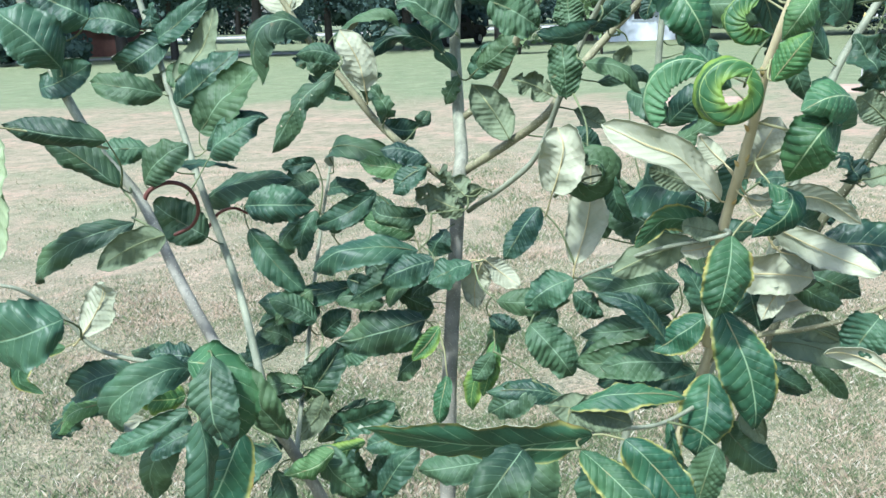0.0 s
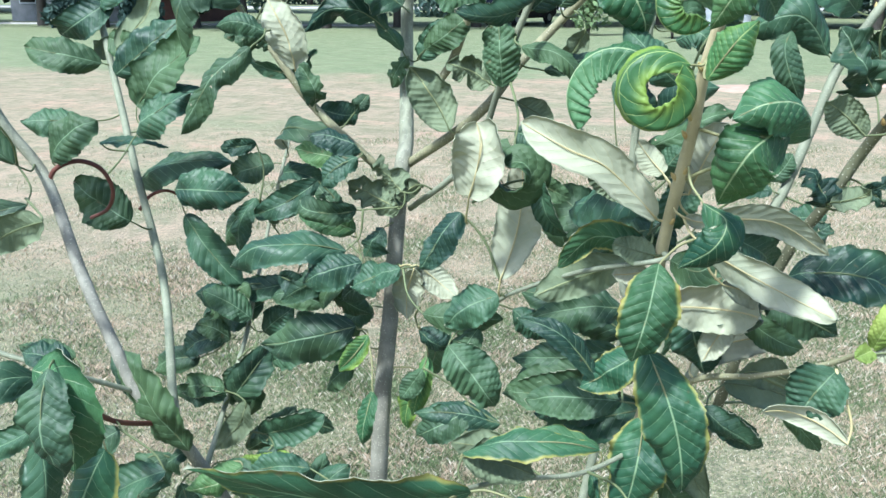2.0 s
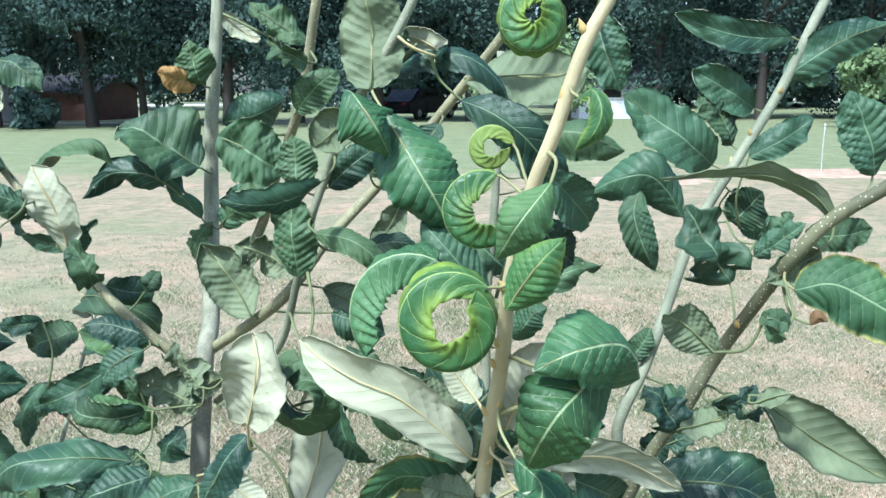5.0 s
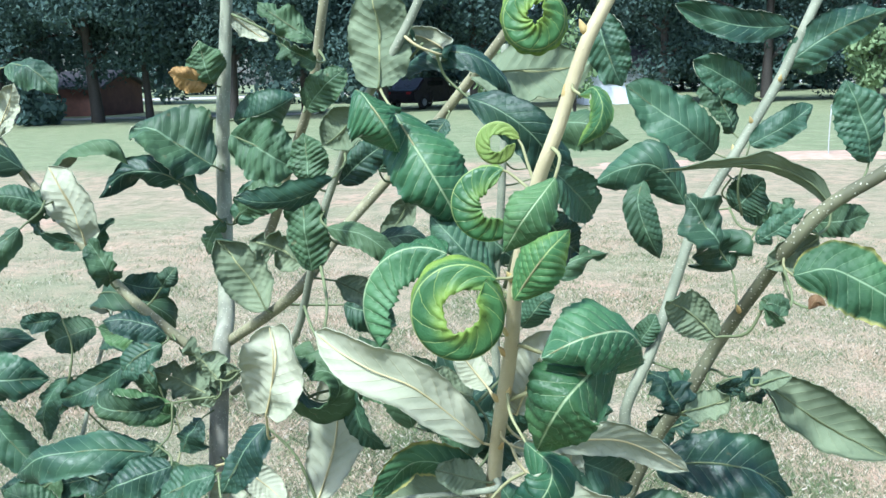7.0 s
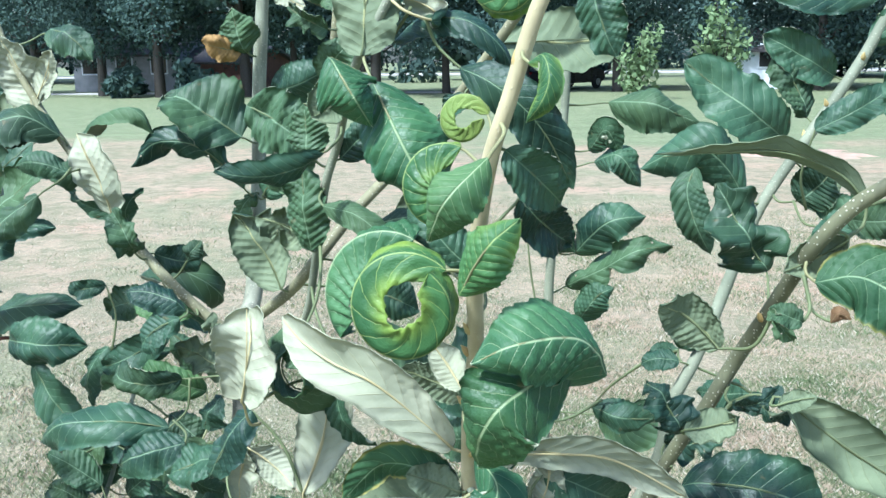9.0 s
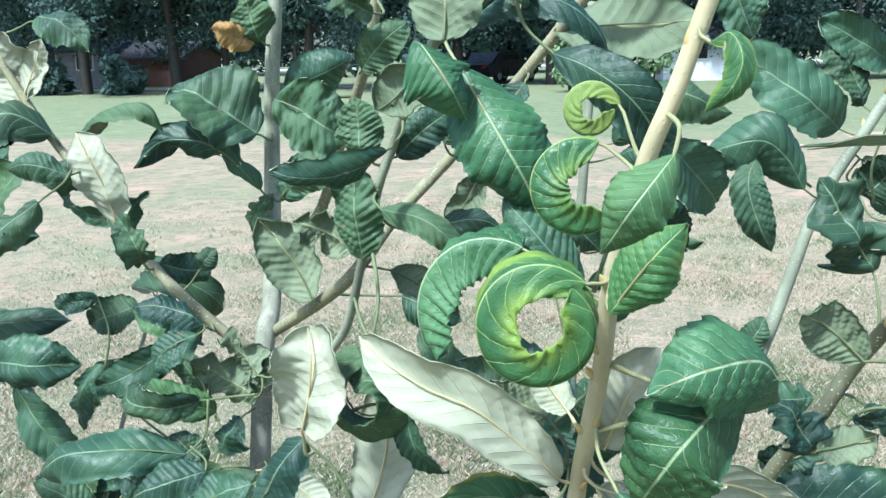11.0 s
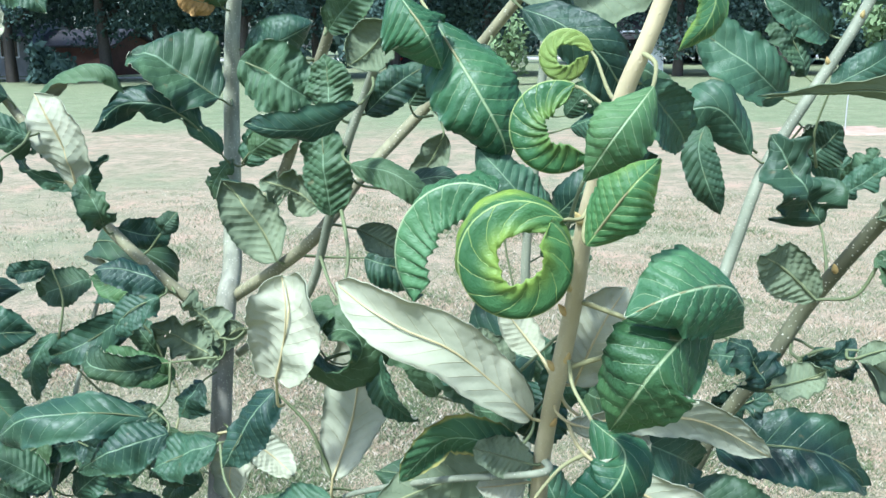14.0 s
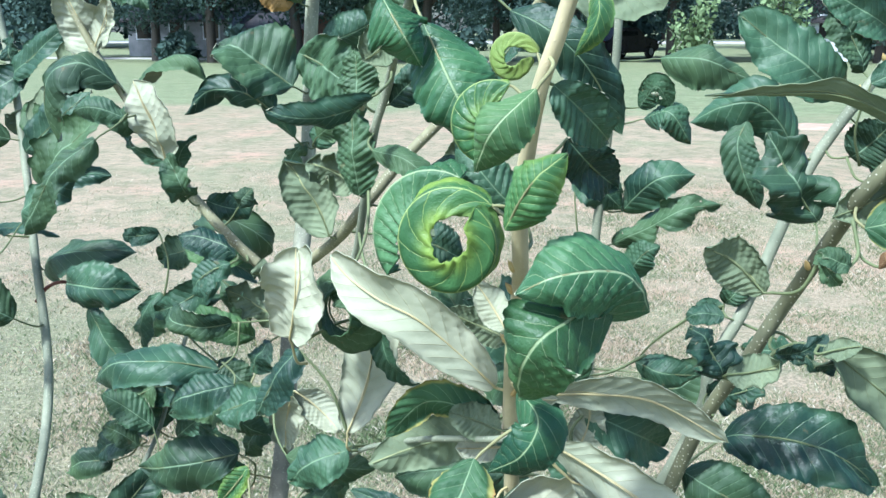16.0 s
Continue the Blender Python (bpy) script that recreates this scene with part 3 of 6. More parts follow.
def car(x, y, turn):
    root = new("car")
    root.matrix_world = pose(x, y, 0, 0, 0, turn)
    tagged(root, "dark parked car with red tail lamps under the trees", "car")
    side = [(-2.15, 0.45), (-2.2, 0.85), (-1.75, 0.98), (-1.25, 1.45), (0.35, 1.47), (1.05, 1.0), (2.0, 0.88), (2.15, 0.5), (1.9, 0.3), (-2.0, 0.3)]
    bm = bmesh.new()
    a = [bm.verts.new((p[0], -0.85, p[1])) for p in side]
    b = [bm.verts.new((p[0], 0.85, p[1])) for p in side]
    bm.faces.new(a)
    bm.faces.new(b)
    for i in range(len(side)):
        j = (i + 1) % len(side)
        bm.faces.new((a[i], a[j], b[j], b[i]))
    bmesh.ops.recalc_face_normals(bm, faces=bm.faces)
    bmesh.ops.bevel(bm, geom=list(bm.edges), offset=0.07, segments=2, affect="EDGES")
    body = part("body", bm, CAR_PAINT, root)
    bm = bmesh.new()
    box(bm, -1.05, 0.3, -0.87, 0.87, 1.02, 1.36, 0.06)
    part("side_window", bm, DARK_GLASS, body)
    for sy in (-0.6, 0.6):
        bm = bmesh.new()
        box(bm, -2.24, -2.1, sy - 0.12, sy + 0.12, 0.72, 0.84, 0.02)
        part("tail_lamp", bm, RED_LAMP, body, "red tail lamp")
    for wx in (-1.35, 1.35):
        for sy in (-0.8, 0.8):
            bm = bmesh.new()
            bmesh.ops.create_cone(bm, cap_ends=True, segments=20, radius1=0.32, radius2=0.32, depth=0.2, matrix=pose(wx, sy, 0.32, 90))
            bmesh.ops.bevel(bm, geom=[e for e in bm.edges if len(e.link_faces) == 2 and max(len(q.verts) for q in e.link_faces) > 4], offset=0.04, segments=2, affect="EDGES")
            wheel = part("wheel", bm, RUBBER, root)
            bm = bmesh.new()
            bmesh.ops.create_cone(bm, cap_ends=True, segments=16, radius1=0.19, radius2=0.17, depth=0.215, matrix=pose(wx, sy, 0.32, 90))
            part("rim", bm, RIM, wheel)
    return root


car(-5.6, 46.5, 62)

# white pipe standing in a patch of bare soil
stake = new("stake")
stake.location = (5.2, 17.2, 0)
tagged(stake, "thin white plastic pipe standing in the lawn", "stake")
v, f = tube(spline([(0, 0, -0.15), (0, 0, 0.4), (0.02, 0, 0.85)], 5), np.full(11, 0.010), 12)
link_mesh("pipe", v, f, [PIPE], stake, smooth=True)
bm = bmesh.new()
bmesh.ops.create_cone(bm, cap_ends=True, segments=14, radius1=0.019, radius2=0.017, depth=0.04, matrix=pose(0.02, 0, 0.855))
part("cap", bm, PIPE, stake)


def soil_patch(x, y, rx, ry, seed):
    r = np.random.default_rng(seed)
    v, f = [(0, 0, 0.035)], []
    rings, n = 5, 26
    wob = 1 + 0.25 * r.normal(size=n)
    for i in range(1, rings + 1):
        for j in range(n):
            a = 2 * math.pi * j / n
            k = i / rings * (1 + (wob[j] - 1) * i / rings)
            v.append((rx * k * math.cos(a), ry * k * math.sin(a), 0.035 * (1 - (i / rings) ** 2) + 0.012 * r.random() * (i < rings) + 0.006 - 0.03 * (i == rings)))
    for j in range(n):
        f.append((0, 1 + j, 1 + (j + 1) % n))
    for i in range(rings - 1):
        for j in range(n):
            a, b = 1 + i * n + j, 1 + i * n + (j + 1) % n
            f.append((a, a + n, b + n, b))
    ob = link_mesh("soil_patch", v, f, [SOIL], None, smooth=True)
    ob.location = (x, y, 0)
    tagged(ob, "worn patch of bare reddish soil in the lawn", "soil patch")


soil_patch(5.2, 17.3, 1.3, 0.9, 1)
soil_patch(2.1, 16.0, 1.1, 0.7, 2)


# ---- the sapling ----
sapling = new("chestnut_sapling")
tagged(sapling, "young chestnut sapling with many leafy upright stems standing on the lawn", "sapling")
BRANCHES = {}


def branch(key, points, thick, thin, material, label="", knots=(), name="branch"):
    """A stem through the given points, tapering from thick to thin (diameters in metres)."""
    line = spline(points, 9)
    sh = np.linspace(0, 1, len(line))
    rad = (thick + (thin - thick) * sh) / 2
    rad = rad * (1 + 0.05 * np.array([noise.noise(Vector(p * 40)) for p in line]))
    line = line + np.array([[noise.noise(Vector(p * 9)), noise.noise(Vector(p * 9 + 7)), 0] for p in line]) * 0.002
    v, f = tube(line, rad, 12, knots)
    ob = link_mesh(name, v, f, [material], sapling, label, smooth=True)
    BRANCHES[key] = (ob, line, rad)
    return ob


def bud(key, x, y, z, size=0.004):
    """A pointed bud with two overlapping scales, sitting on a stem."""
    ob, line, rad = BRANCHES[key]
    p = np.array((x, y, z))
    i = int(np.argmin(np.linalg.norm(line - p, axis=1)))
    out = p - line[i]
    out = out / (np.linalg.norm(out) + 1e-9)
    up = np.array((0, 0, 1.0)) + 0.7 * out
    up /= np.linalg.norm(up)
    base = line[i] + out * rad[i] * 0.7
    ln = np.array([base + up * size * s for s in (0, 0.4, 0.9, 1.4, 1.9, 2.2)])
    v, f = tube(ln, np.array([0.5, 0.62, 0.6, 0.42, 0.2, 0.04]) * size, 8)
    link_mesh("bud", v, f, [BUD], ob, smooth=True)


def blade_profile(u, rolled=False):
    if rolled:
        return np.clip(np.sin(math.pi * np.clip(u * 0.92 + 0.04, 0, 1)), 0, 1) ** 0.28
    return np.clip(np.sin(math.pi * np.clip(u, 0, 1) ** 0.90), 0, 1) ** 0.52 * np.clip((1.0 - u) / 0.10, 0, 1) ** 0.30


LEAF_ROWS, LEAF_HALF = 67, 5
SEED = [100]
UPPER = {"top": LEAF_TOP, "felt": LEAF_TOP, "torn": LEAF_TOP, "pale": LEAF_YOUNG, "shaded_under": LEAF_TOP, "margin": LEAF_MARGIN, "young": LEAF_YOUNG, "fresh": LEAF_FRESH, "glossy": LEAF_GLOSSY, "yellow": LEAF_YELLOW, "brown": LEAF_BROWN}
LOWER = {"shaded_under": LEAF_UNDER_SHADED, "brown": LEAF_BROWN, "yellow": LEAF_YELLOW, "torn": LEAF_UNDER_SHADED, "pale": LEAF_PALE}
LABELS = {"felt": "leaf turned to show its pale felted underside", "shaded_under": "leaf turned to show its underside, coloured as if in shade", "margin": "long toothed leaf with yellowed margin", "young": "glossy young leaf with pale ribs", "fresh": "broad blistered fresh green leaf with pale ribs", "yellow": "curled yellow-green young leaf", "glossy": "glossy dark green leaf with pale raised ribs", "brown": "withered orange-brown leaf end", "torn": "chewed and crumpled dark green leaf", "pale": "deeply ribbed pale green leaf"}


def blade(key, mid, normal, side, width, kind, fold=15.0, pleat=1.0, stalk_from=None, label="", rolled=False, exact=False):
    """The blade about a midrib line: folded along it, pleated between the ribs, toothed, with its own thickness and stalk."""
    SEED[0] += 1
    r = np.random.default_rng(SEED[0])
    n, h = len(mid), LEAF_HALF
    u = np.linspace(0, 1, n)
    length = np.sum(np.linalg.norm(np.diff(mid, axis=0), axis=1))
    cols = 2 * h + 1
    v = np.linspace(-1, 1, cols)
    prof = blade_profile(u, rolled) * width / 2
    prof[-1] = 0.0004
    prof[0] = 0.0008
    teeth = 1 + (0.03 if rolled else 0.05 if kind in ("felt", "shaded_under") else 0.08) * (np.mod(u * VEINS, 1.0) - 0.6) * np.minimum(1, 8 * u)
    ph = r.random(4) * 6.28
    wave = (0.085 + (0.2 if kind == "torn" else 0)) * (0.5 + r.random())
    rough = 0.85 if kind in ("felt", "shaded_under") else 1.0
    wave = wave * rough
    lumpy = 2.2 if kind == "torn" else 1.3 if kind in ("felt", "shaded_under") else 1.0 if exact else 1.7
    crisp, curl = r.random(), r.random() * 0.55 - 0.05
    lump = r.random(3) * 50
    pts = np.empty((n, cols, 3))
    nrm = np.empty((n, cols, 3))
    bite = np.ones((n, cols))
    if kind == "torn":
        for _ in range(5):
            c, s, w = r.random() * 0.8 + 0.15, (1 if r.random() > 0.5 else -1), 0.03 + 0.05 * r.random()
            cut = (0.35 + 0.4 * r.random()) * np.exp(-(((u - c) / w) ** 2))
            for j in range(cols):
                if v[j] * s > 0:
                    bite[:, j] *= 1 - cut * abs(v[j])
    if not exact and kind in ("top", "margin", "shaded_under") and r.random() < 0.4:
        fold = -0.8 * fold
    f1, f2 = math.radians(fold), math.radians(fold)
    f1 += (r.random() - 0.5) * (0.08 if exact else 0.25)
    f2 += (r.random() - 0.5) * (0.08 if exact else 0.25)
    for j in range(cols):
        a = abs(v[j])
        fa = f1 if v[j] < 0 else f2
        w = prof * a * bite[:, j] * (teeth if a > 0.99 else 1.0)
        lift = w * math.sin(fa) - 0.35 * w * a * math.sin(fa)
        near = np.minimum(1, prof / (width * 0.3))
        puff = np.abs(np.sin(math.pi * VEINS * (u - 0.17 * a))) ** 0.8 - 0.6
        lift = lift + pleat * min(0.0025, 0.070 * width) * (0.6 + 0.8 * crisp) * (1 - 0.45 * a * a) * puff * min(1.0, a * 2.2) * near * (0.8 if kind in ("felt", "shaded_under") else 1.0)
        if rolled:
            lift = lift + 0.05 * prof * a * a * np.sin(u * 17 + ph[0])
            w = w * (1 + 0.05 * np.sin(u * 23 + ph[1]))
        else:
            lift = lift + wave * prof * a * a * (np.sin(u * 9 + ph[0] + (2 if v[j] > 0 else 0)) + 0.6 * np.sin(u * 21 + ph[1] * v[j]))
            lift = lift + 0.16 * prof * np.sin(u * 4 + ph[2]) * v[j]
            big = np.array([noise.noise(Vector((q * 3.2 + lump[0], v[j] * 0.9 + lump[1], lump[2]))) for q in u])
            small = np.array([noise.noise(Vector((q * 10 + lump[1], v[j] * 2.6 + lump[2], lump[0]))) for q in u])
            rim_wave = np.array([noise.noise(Vector((q * 7 + lump[2], 9.0 * (v[j] > 0) + lump[0], lump[1]))) for q in u])
            lift = lift + width * np.minimum(1, 6 * u) * lumpy * (0.10 * big + 0.022 * small + 0.13 * a**3 * rim_wave * near)
            lift = lift - curl * width * 0.5 * a**3 * np.minimum(1, prof / (width * 0.25))
            w = w * (1 + 0.09 * a * rim_wave)
        out = w * math.cos(fa) * (1 if v[j] >= 0 else -1)
        pts[:, j] = mid + side * out[:, None] + normal * lift[:, None]
    du = np.gradient(pts, axis=0)
    dv = np.gradient(pts, axis=1)
    nrm = np.cross(du, dv)
    nrm /= np.linalg.norm(nrm, axis=2)[..., None] + 1e-12
    if np.sum(nrm[n // 2, h] * normal[n // 2]) < 0:
        nrm = -nrm
    low = pts - nrm * 0.0006
    verts = np.concatenate([pts.reshape(-1, 3), low.reshape(-1, 3)])
    uv = np.stack(np.broadcast_arrays(u[:, None], (v[None, :] + 1) / 2), -1).reshape(-1, 2)
    uvs = np.concatenate([uv, uv])
    faces, slots = [], []
    off = n * cols
    flip = np.sum(np.cross(pts[n // 2 + 1, h] - pts[n // 2, h], pts[n // 2, h + 1] - pts[n // 2, h]) * nrm[n // 2, h]) < 0
    holes = set()
    if kind == "torn":
        for _ in range(4):
            holes.add((int(r.integers(6, n - 8)), int(r.integers(1, cols - 2))))
    for i in range(n - 1):
        for j in range(cols - 1):
            if (i, j) in holes:
                continue
            a, b, c, d = i * cols + j, (i + 1) * cols + j, (i + 1) * cols + j + 1, i * cols + j + 1
            for q in ((a, b, c), (a, c, d)):
                faces.append(q[::-1] if flip else q)
                slots.append(0)
                q2 = tuple(k + off for k in q)
                faces.append(q2 if flip else q2[::-1])
                slots.append(1)
    rim = [(i * cols, (i + 1) * cols) for i in range(n - 1)] + [((i + 1) * cols + cols - 1, i * cols + cols - 1) for i in range(n - 1)]
    for a, b in rim:
        faces.append((a, a + off, b + off, b))
        slots.append(1)
    # the stalk and the raised midrib under the blade
    ob, line, rad = BRANCHES[key]
    first = mid[0]
    i = int(np.argmin(np.linalg.norm(line - first, axis=1)))
    start = line[i] if stalk_from is None else np.array(stalk_from)
    gap = np.linalg.norm(first - start)
    way = mid[1] - mid[0]
    way /= np.linalg.norm(way) + 1e-12
    bend = start + (first - start) * 0.55 - way * min(0.2 * gap, 0.008) - np.array((0, 0, 0.04 * gap))
    st = spline([start, bend, first], 5)[:-1]
    under = mid - normal * 0.0017
    ln = np.vstack([st, under[:: 4]])
    rr = np.concatenate([np.linspace(0.0010 + min(0.0006, 0.006 * gap), 0.0009, len(st)), np.linspace(0.0008, 0.0003, len(under[::4]))])
    tv, tf = tube(ln, rr, 6)
    k = len(verts)
    verts = np.concatenate([verts, np.array(tv)])
    uvs = np.concatenate([uvs, np.full((len(tv), 2), 0.5)])
    for q in tf:
        faces.append(tuple(a + k for a in q))
        slots.append(2)
    stalk = STALK_PALE if kind == "felt" else STALK if kind in ("glossy", "young", "fresh", "yellow", "margin", "pale") else STALK_GREEN
    return link_mesh("leaf", verts, faces, [UPPER[kind], UPPER[kind] if rolled else LOWER.get(kind, LEAF_UNDER), stalk], ob, label or LABELS.get(kind, ""), smooth=True, slots=slots, uvs=uvs)


TOWARDS = np.array((0.0, -0.93, 0.36))


def frame_of(axis, turn):
    """Upper side and side of a leaf along axis; turn 0 shows its upper side to the south, 180 its underside."""
    n0 = TOWARDS - axis * (TOWARDS @ axis)
    n0 /= np.linalg.norm(n0) + 1e-12
    t = math.radians(turn)
    normal = math.cos(t) * n0 + math.sin(t) * np.cross(axis, n0)
    return normal, np.cross(axis, normal)


def leaf(key, base, tip, width, turn=0.0, bend=30.0, fold=15.0, kind="top", label="", foot=None):
    """A leaf from base to tip that arches by bend degrees over its length."""
    base, tip = np.array(base, dtype=float), np.array(tip, dtype=float)
    axis = tip - base
    chord = np.linalg.norm(axis)
    axis /= chord
    normal, side = frame_of(axis, turn)
    s = np.linspace(0, 1, LEAF_ROWS)
    own = np.random.default_rng(int(abs(base[0] * 7919 + tip[2] * 104729) * 100) % 99991)
    hook = own.random() * 70 - 10
    heading = np.radians(1.7 * bend) * (0.42 - s - 0.16 * (s - 0.5) ** 2) - np.radians(hook) * np.clip(s - 0.6, 0, 1) ** 1.4
    x = np.concatenate([[0], np.cumsum(np.cos(heading[:-1]))])
    y = np.concatenate([[0], np.cumsum(np.sin(heading[:-1]))])
    ang, size = math.atan2(y[-1], x[-1]), math.hypot(x[-1], y[-1])
    cx, cy = (x * math.cos(ang) + y * math.sin(ang)) / size * chord, (-x * math.sin(ang) + y * math.cos(ang)) / size * chord
    mid = base + cx[:, None] * axis + cy[:, None] * normal
    tang = np.gradient(mid, axis=0)
    tang /= np.linalg.norm(tang, axis=1)[:, None]
    nn = np.cross(np.broadcast_to(side, tang.shape), tang)
    if nn[len(nn) // 2] @ normal < 0:
        nn = -nn
    nn /= np.linalg.norm(nn, axis=1)[:, None]
    # a slight twist and a sideways sweep, as grown
    sweep = (own.random() - 0.5) * 0.16 * chord
    mid = mid + (sweep * np.sin(math.pi * s))[:, None] * side
    twist = np.radians((own.random() - 0.5) * 50) * (s - 0.35)
    ss = np.broadcast_to(side, tang.shape)
    n2 = nn * np.cos(twist)[:, None] + ss * np.sin(twist)[:, None]
    s2 = ss * np.cos(twist)[:, None] - nn * np.sin(twist)[:, None]
    return blade(key, mid, n2, s2, width, kind, fold, 1.0, foot, label)


def shaped(key, points, width, turn=0.0, fold=15.0, kind="top", twist=0.0, label="", foot=None):
    """A leaf whose midrib runs through the given points; turn and twist set how its face is rolled about it."""
    mid = spline(points, 24)
    along = np.concatenate([[0], np.cumsum(np.linalg.norm(np.diff(mid, axis=0), axis=1))])
    even = np.linspace(0, along[-1], LEAF_ROWS)
    mid = np.stack([np.interp(even, along, mid[:, i]) for i in range(3)], 1)
    tang = np.gradient(mid, axis=0)
    tang /= np.linalg.norm(tang, axis=1)[:, None]
    half = LEAF_ROWS // 2
    nn = np.empty_like(mid)
    nn[half] = frame_of(tang[half], turn)[0]
    for order in (range(half + 1, LEAF_ROWS), range(half - 1, -1, -1)):
        last = nn[half]
        for i in order:
            last = last - tang[i] * (last @ tang[i])
            last = last / np.linalg.norm(last)
            nn[i] = last
    ss = np.cross(tang, nn)
    roll = np.radians(twist) * (np.linspace(0, 1, LEAF_ROWS) - 0.5)
    n2 = nn * np.cos(roll)[:, None] + ss * np.sin(roll)[:, None]
    s2 = ss * np.cos(roll)[:, None] - nn * np.sin(roll)[:, None]
    return blade(key, mid, n2, s2, width, kind, fold, 1.0, foot, label, exact=True)


def coil(key, centre, radius, start, sweep, axis_turn, width, kind="young", shrink=0.55, tilt=0.0, label=""):
    """A leaf rolled up like a watch spring. start and sweep: degrees round the centre as seen from the south, anticlockwise; its upper side is outside."""
    c = np.array(centre, dtype=float)
    a, t = math.radians(axis_turn), math.radians(tilt)
    right = np.array((math.cos(a), math.sin(a), 0.0))
    back = np.array((-math.sin(a) * math.cos(t), math.cos(a) * math.cos(t), math.sin(t)))
    up = np.cross(right, back)
    s = np.linspace(0, 1, LEAF_ROWS)
    ang = np.radians(start + sweep * s)
    rad = radius * (1 - (1 - shrink) * s)
    mid = c + (rad * np.cos(ang))[:, None] * right + (rad * np.sin(ang))[:, None] * up + (0.25 * width * (s - 0.5))[:, None] * back * -1
    out = np.cos(ang)[:, None] * right + np.sin(ang)[:, None] * up
    tang = np.gradient(mid, axis=0)
    tang /= np.linalg.norm(tang, axis=1)[:, None]
    side = np.cross(tang, out)
    side /= np.linalg.norm(side, axis=1)[:, None]
    lean = math.radians(40)
    nn = out * math.cos(lean) - np.sign(np.sum(side * back, axis=1))[:, None] * side * math.sin(lean)
    ss = np.cross(nn, tang)
    ss = ss * np.sign(np.sum(ss * out, axis=1))[:, None] * -1
    return blade(key, mid, nn, ss, width, kind, -50.0, 1.7, None, label or "young leaf rolled tightly into a coil", True)

# stems
branch("M", [(0.030, 1.160, -0.060), (0.035, 1.170, 0.300), (0.038, 1.184, 0.650), (0.043, 1.193, 0.784), (0.051, 1.212, 1.014), (0.057, 1.239, 1.135), (0.069, 1.249, 1.297), (0.072, 1.267, 1.340), (0.066, 1.296, 1.403), (0.062, 1.317, 1.483), (0.071, 1.313, 1.570), (0.081, 1.308, 1.653), (0.087, 1.306, 1.716)], 0.0260, 0.0110, BARK_GREY, "straight grey-brown main stem", name="trunk")
branch("L", [(0.068, 1.249, 1.293), (0.027, 1.234, 1.331), (-0.029, 1.239, 1.382), (-0.078, 1.245, 1.444), (-0.112, 1.250, 1.482), (-0.135, 1.245, 1.520), (-0.161, 1.244, 1.564), (-0.177, 1.244, 1.606)], 0.0110, 0.0060, BARK_OLIVE)
branch("R1", [(0.067, 1.267, 1.309), (0.141, 1.203, 1.361), (0.186, 1.152, 1.399), (0.215, 1.173, 1.438), (0.258, 1.193, 1.484), (0.306, 1.184, 1.536), (0.362, 1.155, 1.602), (0.386, 1.146, 1.636), (0.399, 1.148, 1.656)], 0.0110, 0.0070, BARK_OLIVE)
branch("R1c", [(0.081, 1.249, 1.265), (0.137, 1.193, 1.311), (0.173, 1.162, 1.349), (0.198, 1.131, 1.411), (0.221, 1.100, 1.471), (0.237, 1.090, 1.505), (0.257, 1.060, 1.540), (0.277, 1.029, 1.567), (0.296, 1.020, 1.593), (0.310, 1.021, 1.618), (0.320, 1.022, 1.640)], 0.0070, 0.0060, BARK_PALE, "thin pale twig")
branch("R1d", [(0.065, 1.291, 1.376), (0.117, 1.276, 1.419), (0.152, 1.246, 1.490), (0.186, 1.206, 1.554), (0.206, 1.186, 1.622), (0.217, 1.177, 1.667)], 0.0100, 0.0080, BARK_OLIVE)
branch("F", [(0.060, 1.165, 0.020), (0.160, 1.150, 0.350), (0.262, 1.123, 0.755), (0.354, 1.033, 1.127), (0.354, 1.015, 1.178), (0.359, 0.983, 1.284), (0.364, 0.963, 1.328), (0.370, 0.945, 1.366), (0.376, 0.930, 1.409), (0.379, 0.914, 1.448), (0.385, 0.899, 1.481), (0.394, 0.885, 1.518), (0.404, 0.878, 1.545), (0.418, 0.875, 1.586), (0.431, 0.878, 1.611), (0.444, 0.885, 1.635)], 0.0125, 0.0066, BARK_TAN, "smooth yellowish tan stem")
branch("S", [(0.070, 1.180, 0.020), (0.200, 1.210, 0.450), (0.307, 1.233, 0.856), (0.455, 1.253, 1.177), (0.475, 1.263, 1.250), (0.499, 1.273, 1.304), (0.524, 1.293, 1.373), (0.548, 1.314, 1.432), (0.587, 1.334, 1.495), (0.632, 1.355, 1.566), (0.666, 1.366, 1.637), (0.689, 1.380, 1.679)], 0.0120, 0.0095, BARK_PALE, "smooth pale grey stem")
branch("D", [(0.080, 1.160, 0.050), (0.240, 1.140, 0.500), (0.385, 1.103, 0.963), (0.461, 1.087, 1.239), (0.503, 1.060, 1.335), (0.522, 1.055, 1.375), (0.543, 1.019, 1.428), (0.555, 0.993, 1.459), (0.575, 0.983, 1.486), (0.604, 0.975, 1.507), (0.636, 0.965, 1.532)], 0.0110, 0.0084, BARK_SPECKLED, "olive stem with white lenticels")
branch("A", [(0.000, 1.160, 0.020), (-0.030, 1.155, 0.400), (-0.072, 1.147, 0.749), (-0.054, 1.147, 0.788), (-0.092, 1.137, 0.867), (-0.122, 1.117, 0.948), (-0.147, 1.085, 1.027), (-0.178, 1.058, 1.092), (-0.215, 1.073, 1.154), (-0.259, 1.099, 1.218), (-0.315, 1.138, 1.307), (-0.358, 1.135, 1.367), (-0.395, 1.136, 1.438), (-0.416, 1.135, 1.494), (-0.441, 1.134, 1.573), (-0.460, 1.133, 1.655)], 0.0180, 0.0100, BARK_GREY)
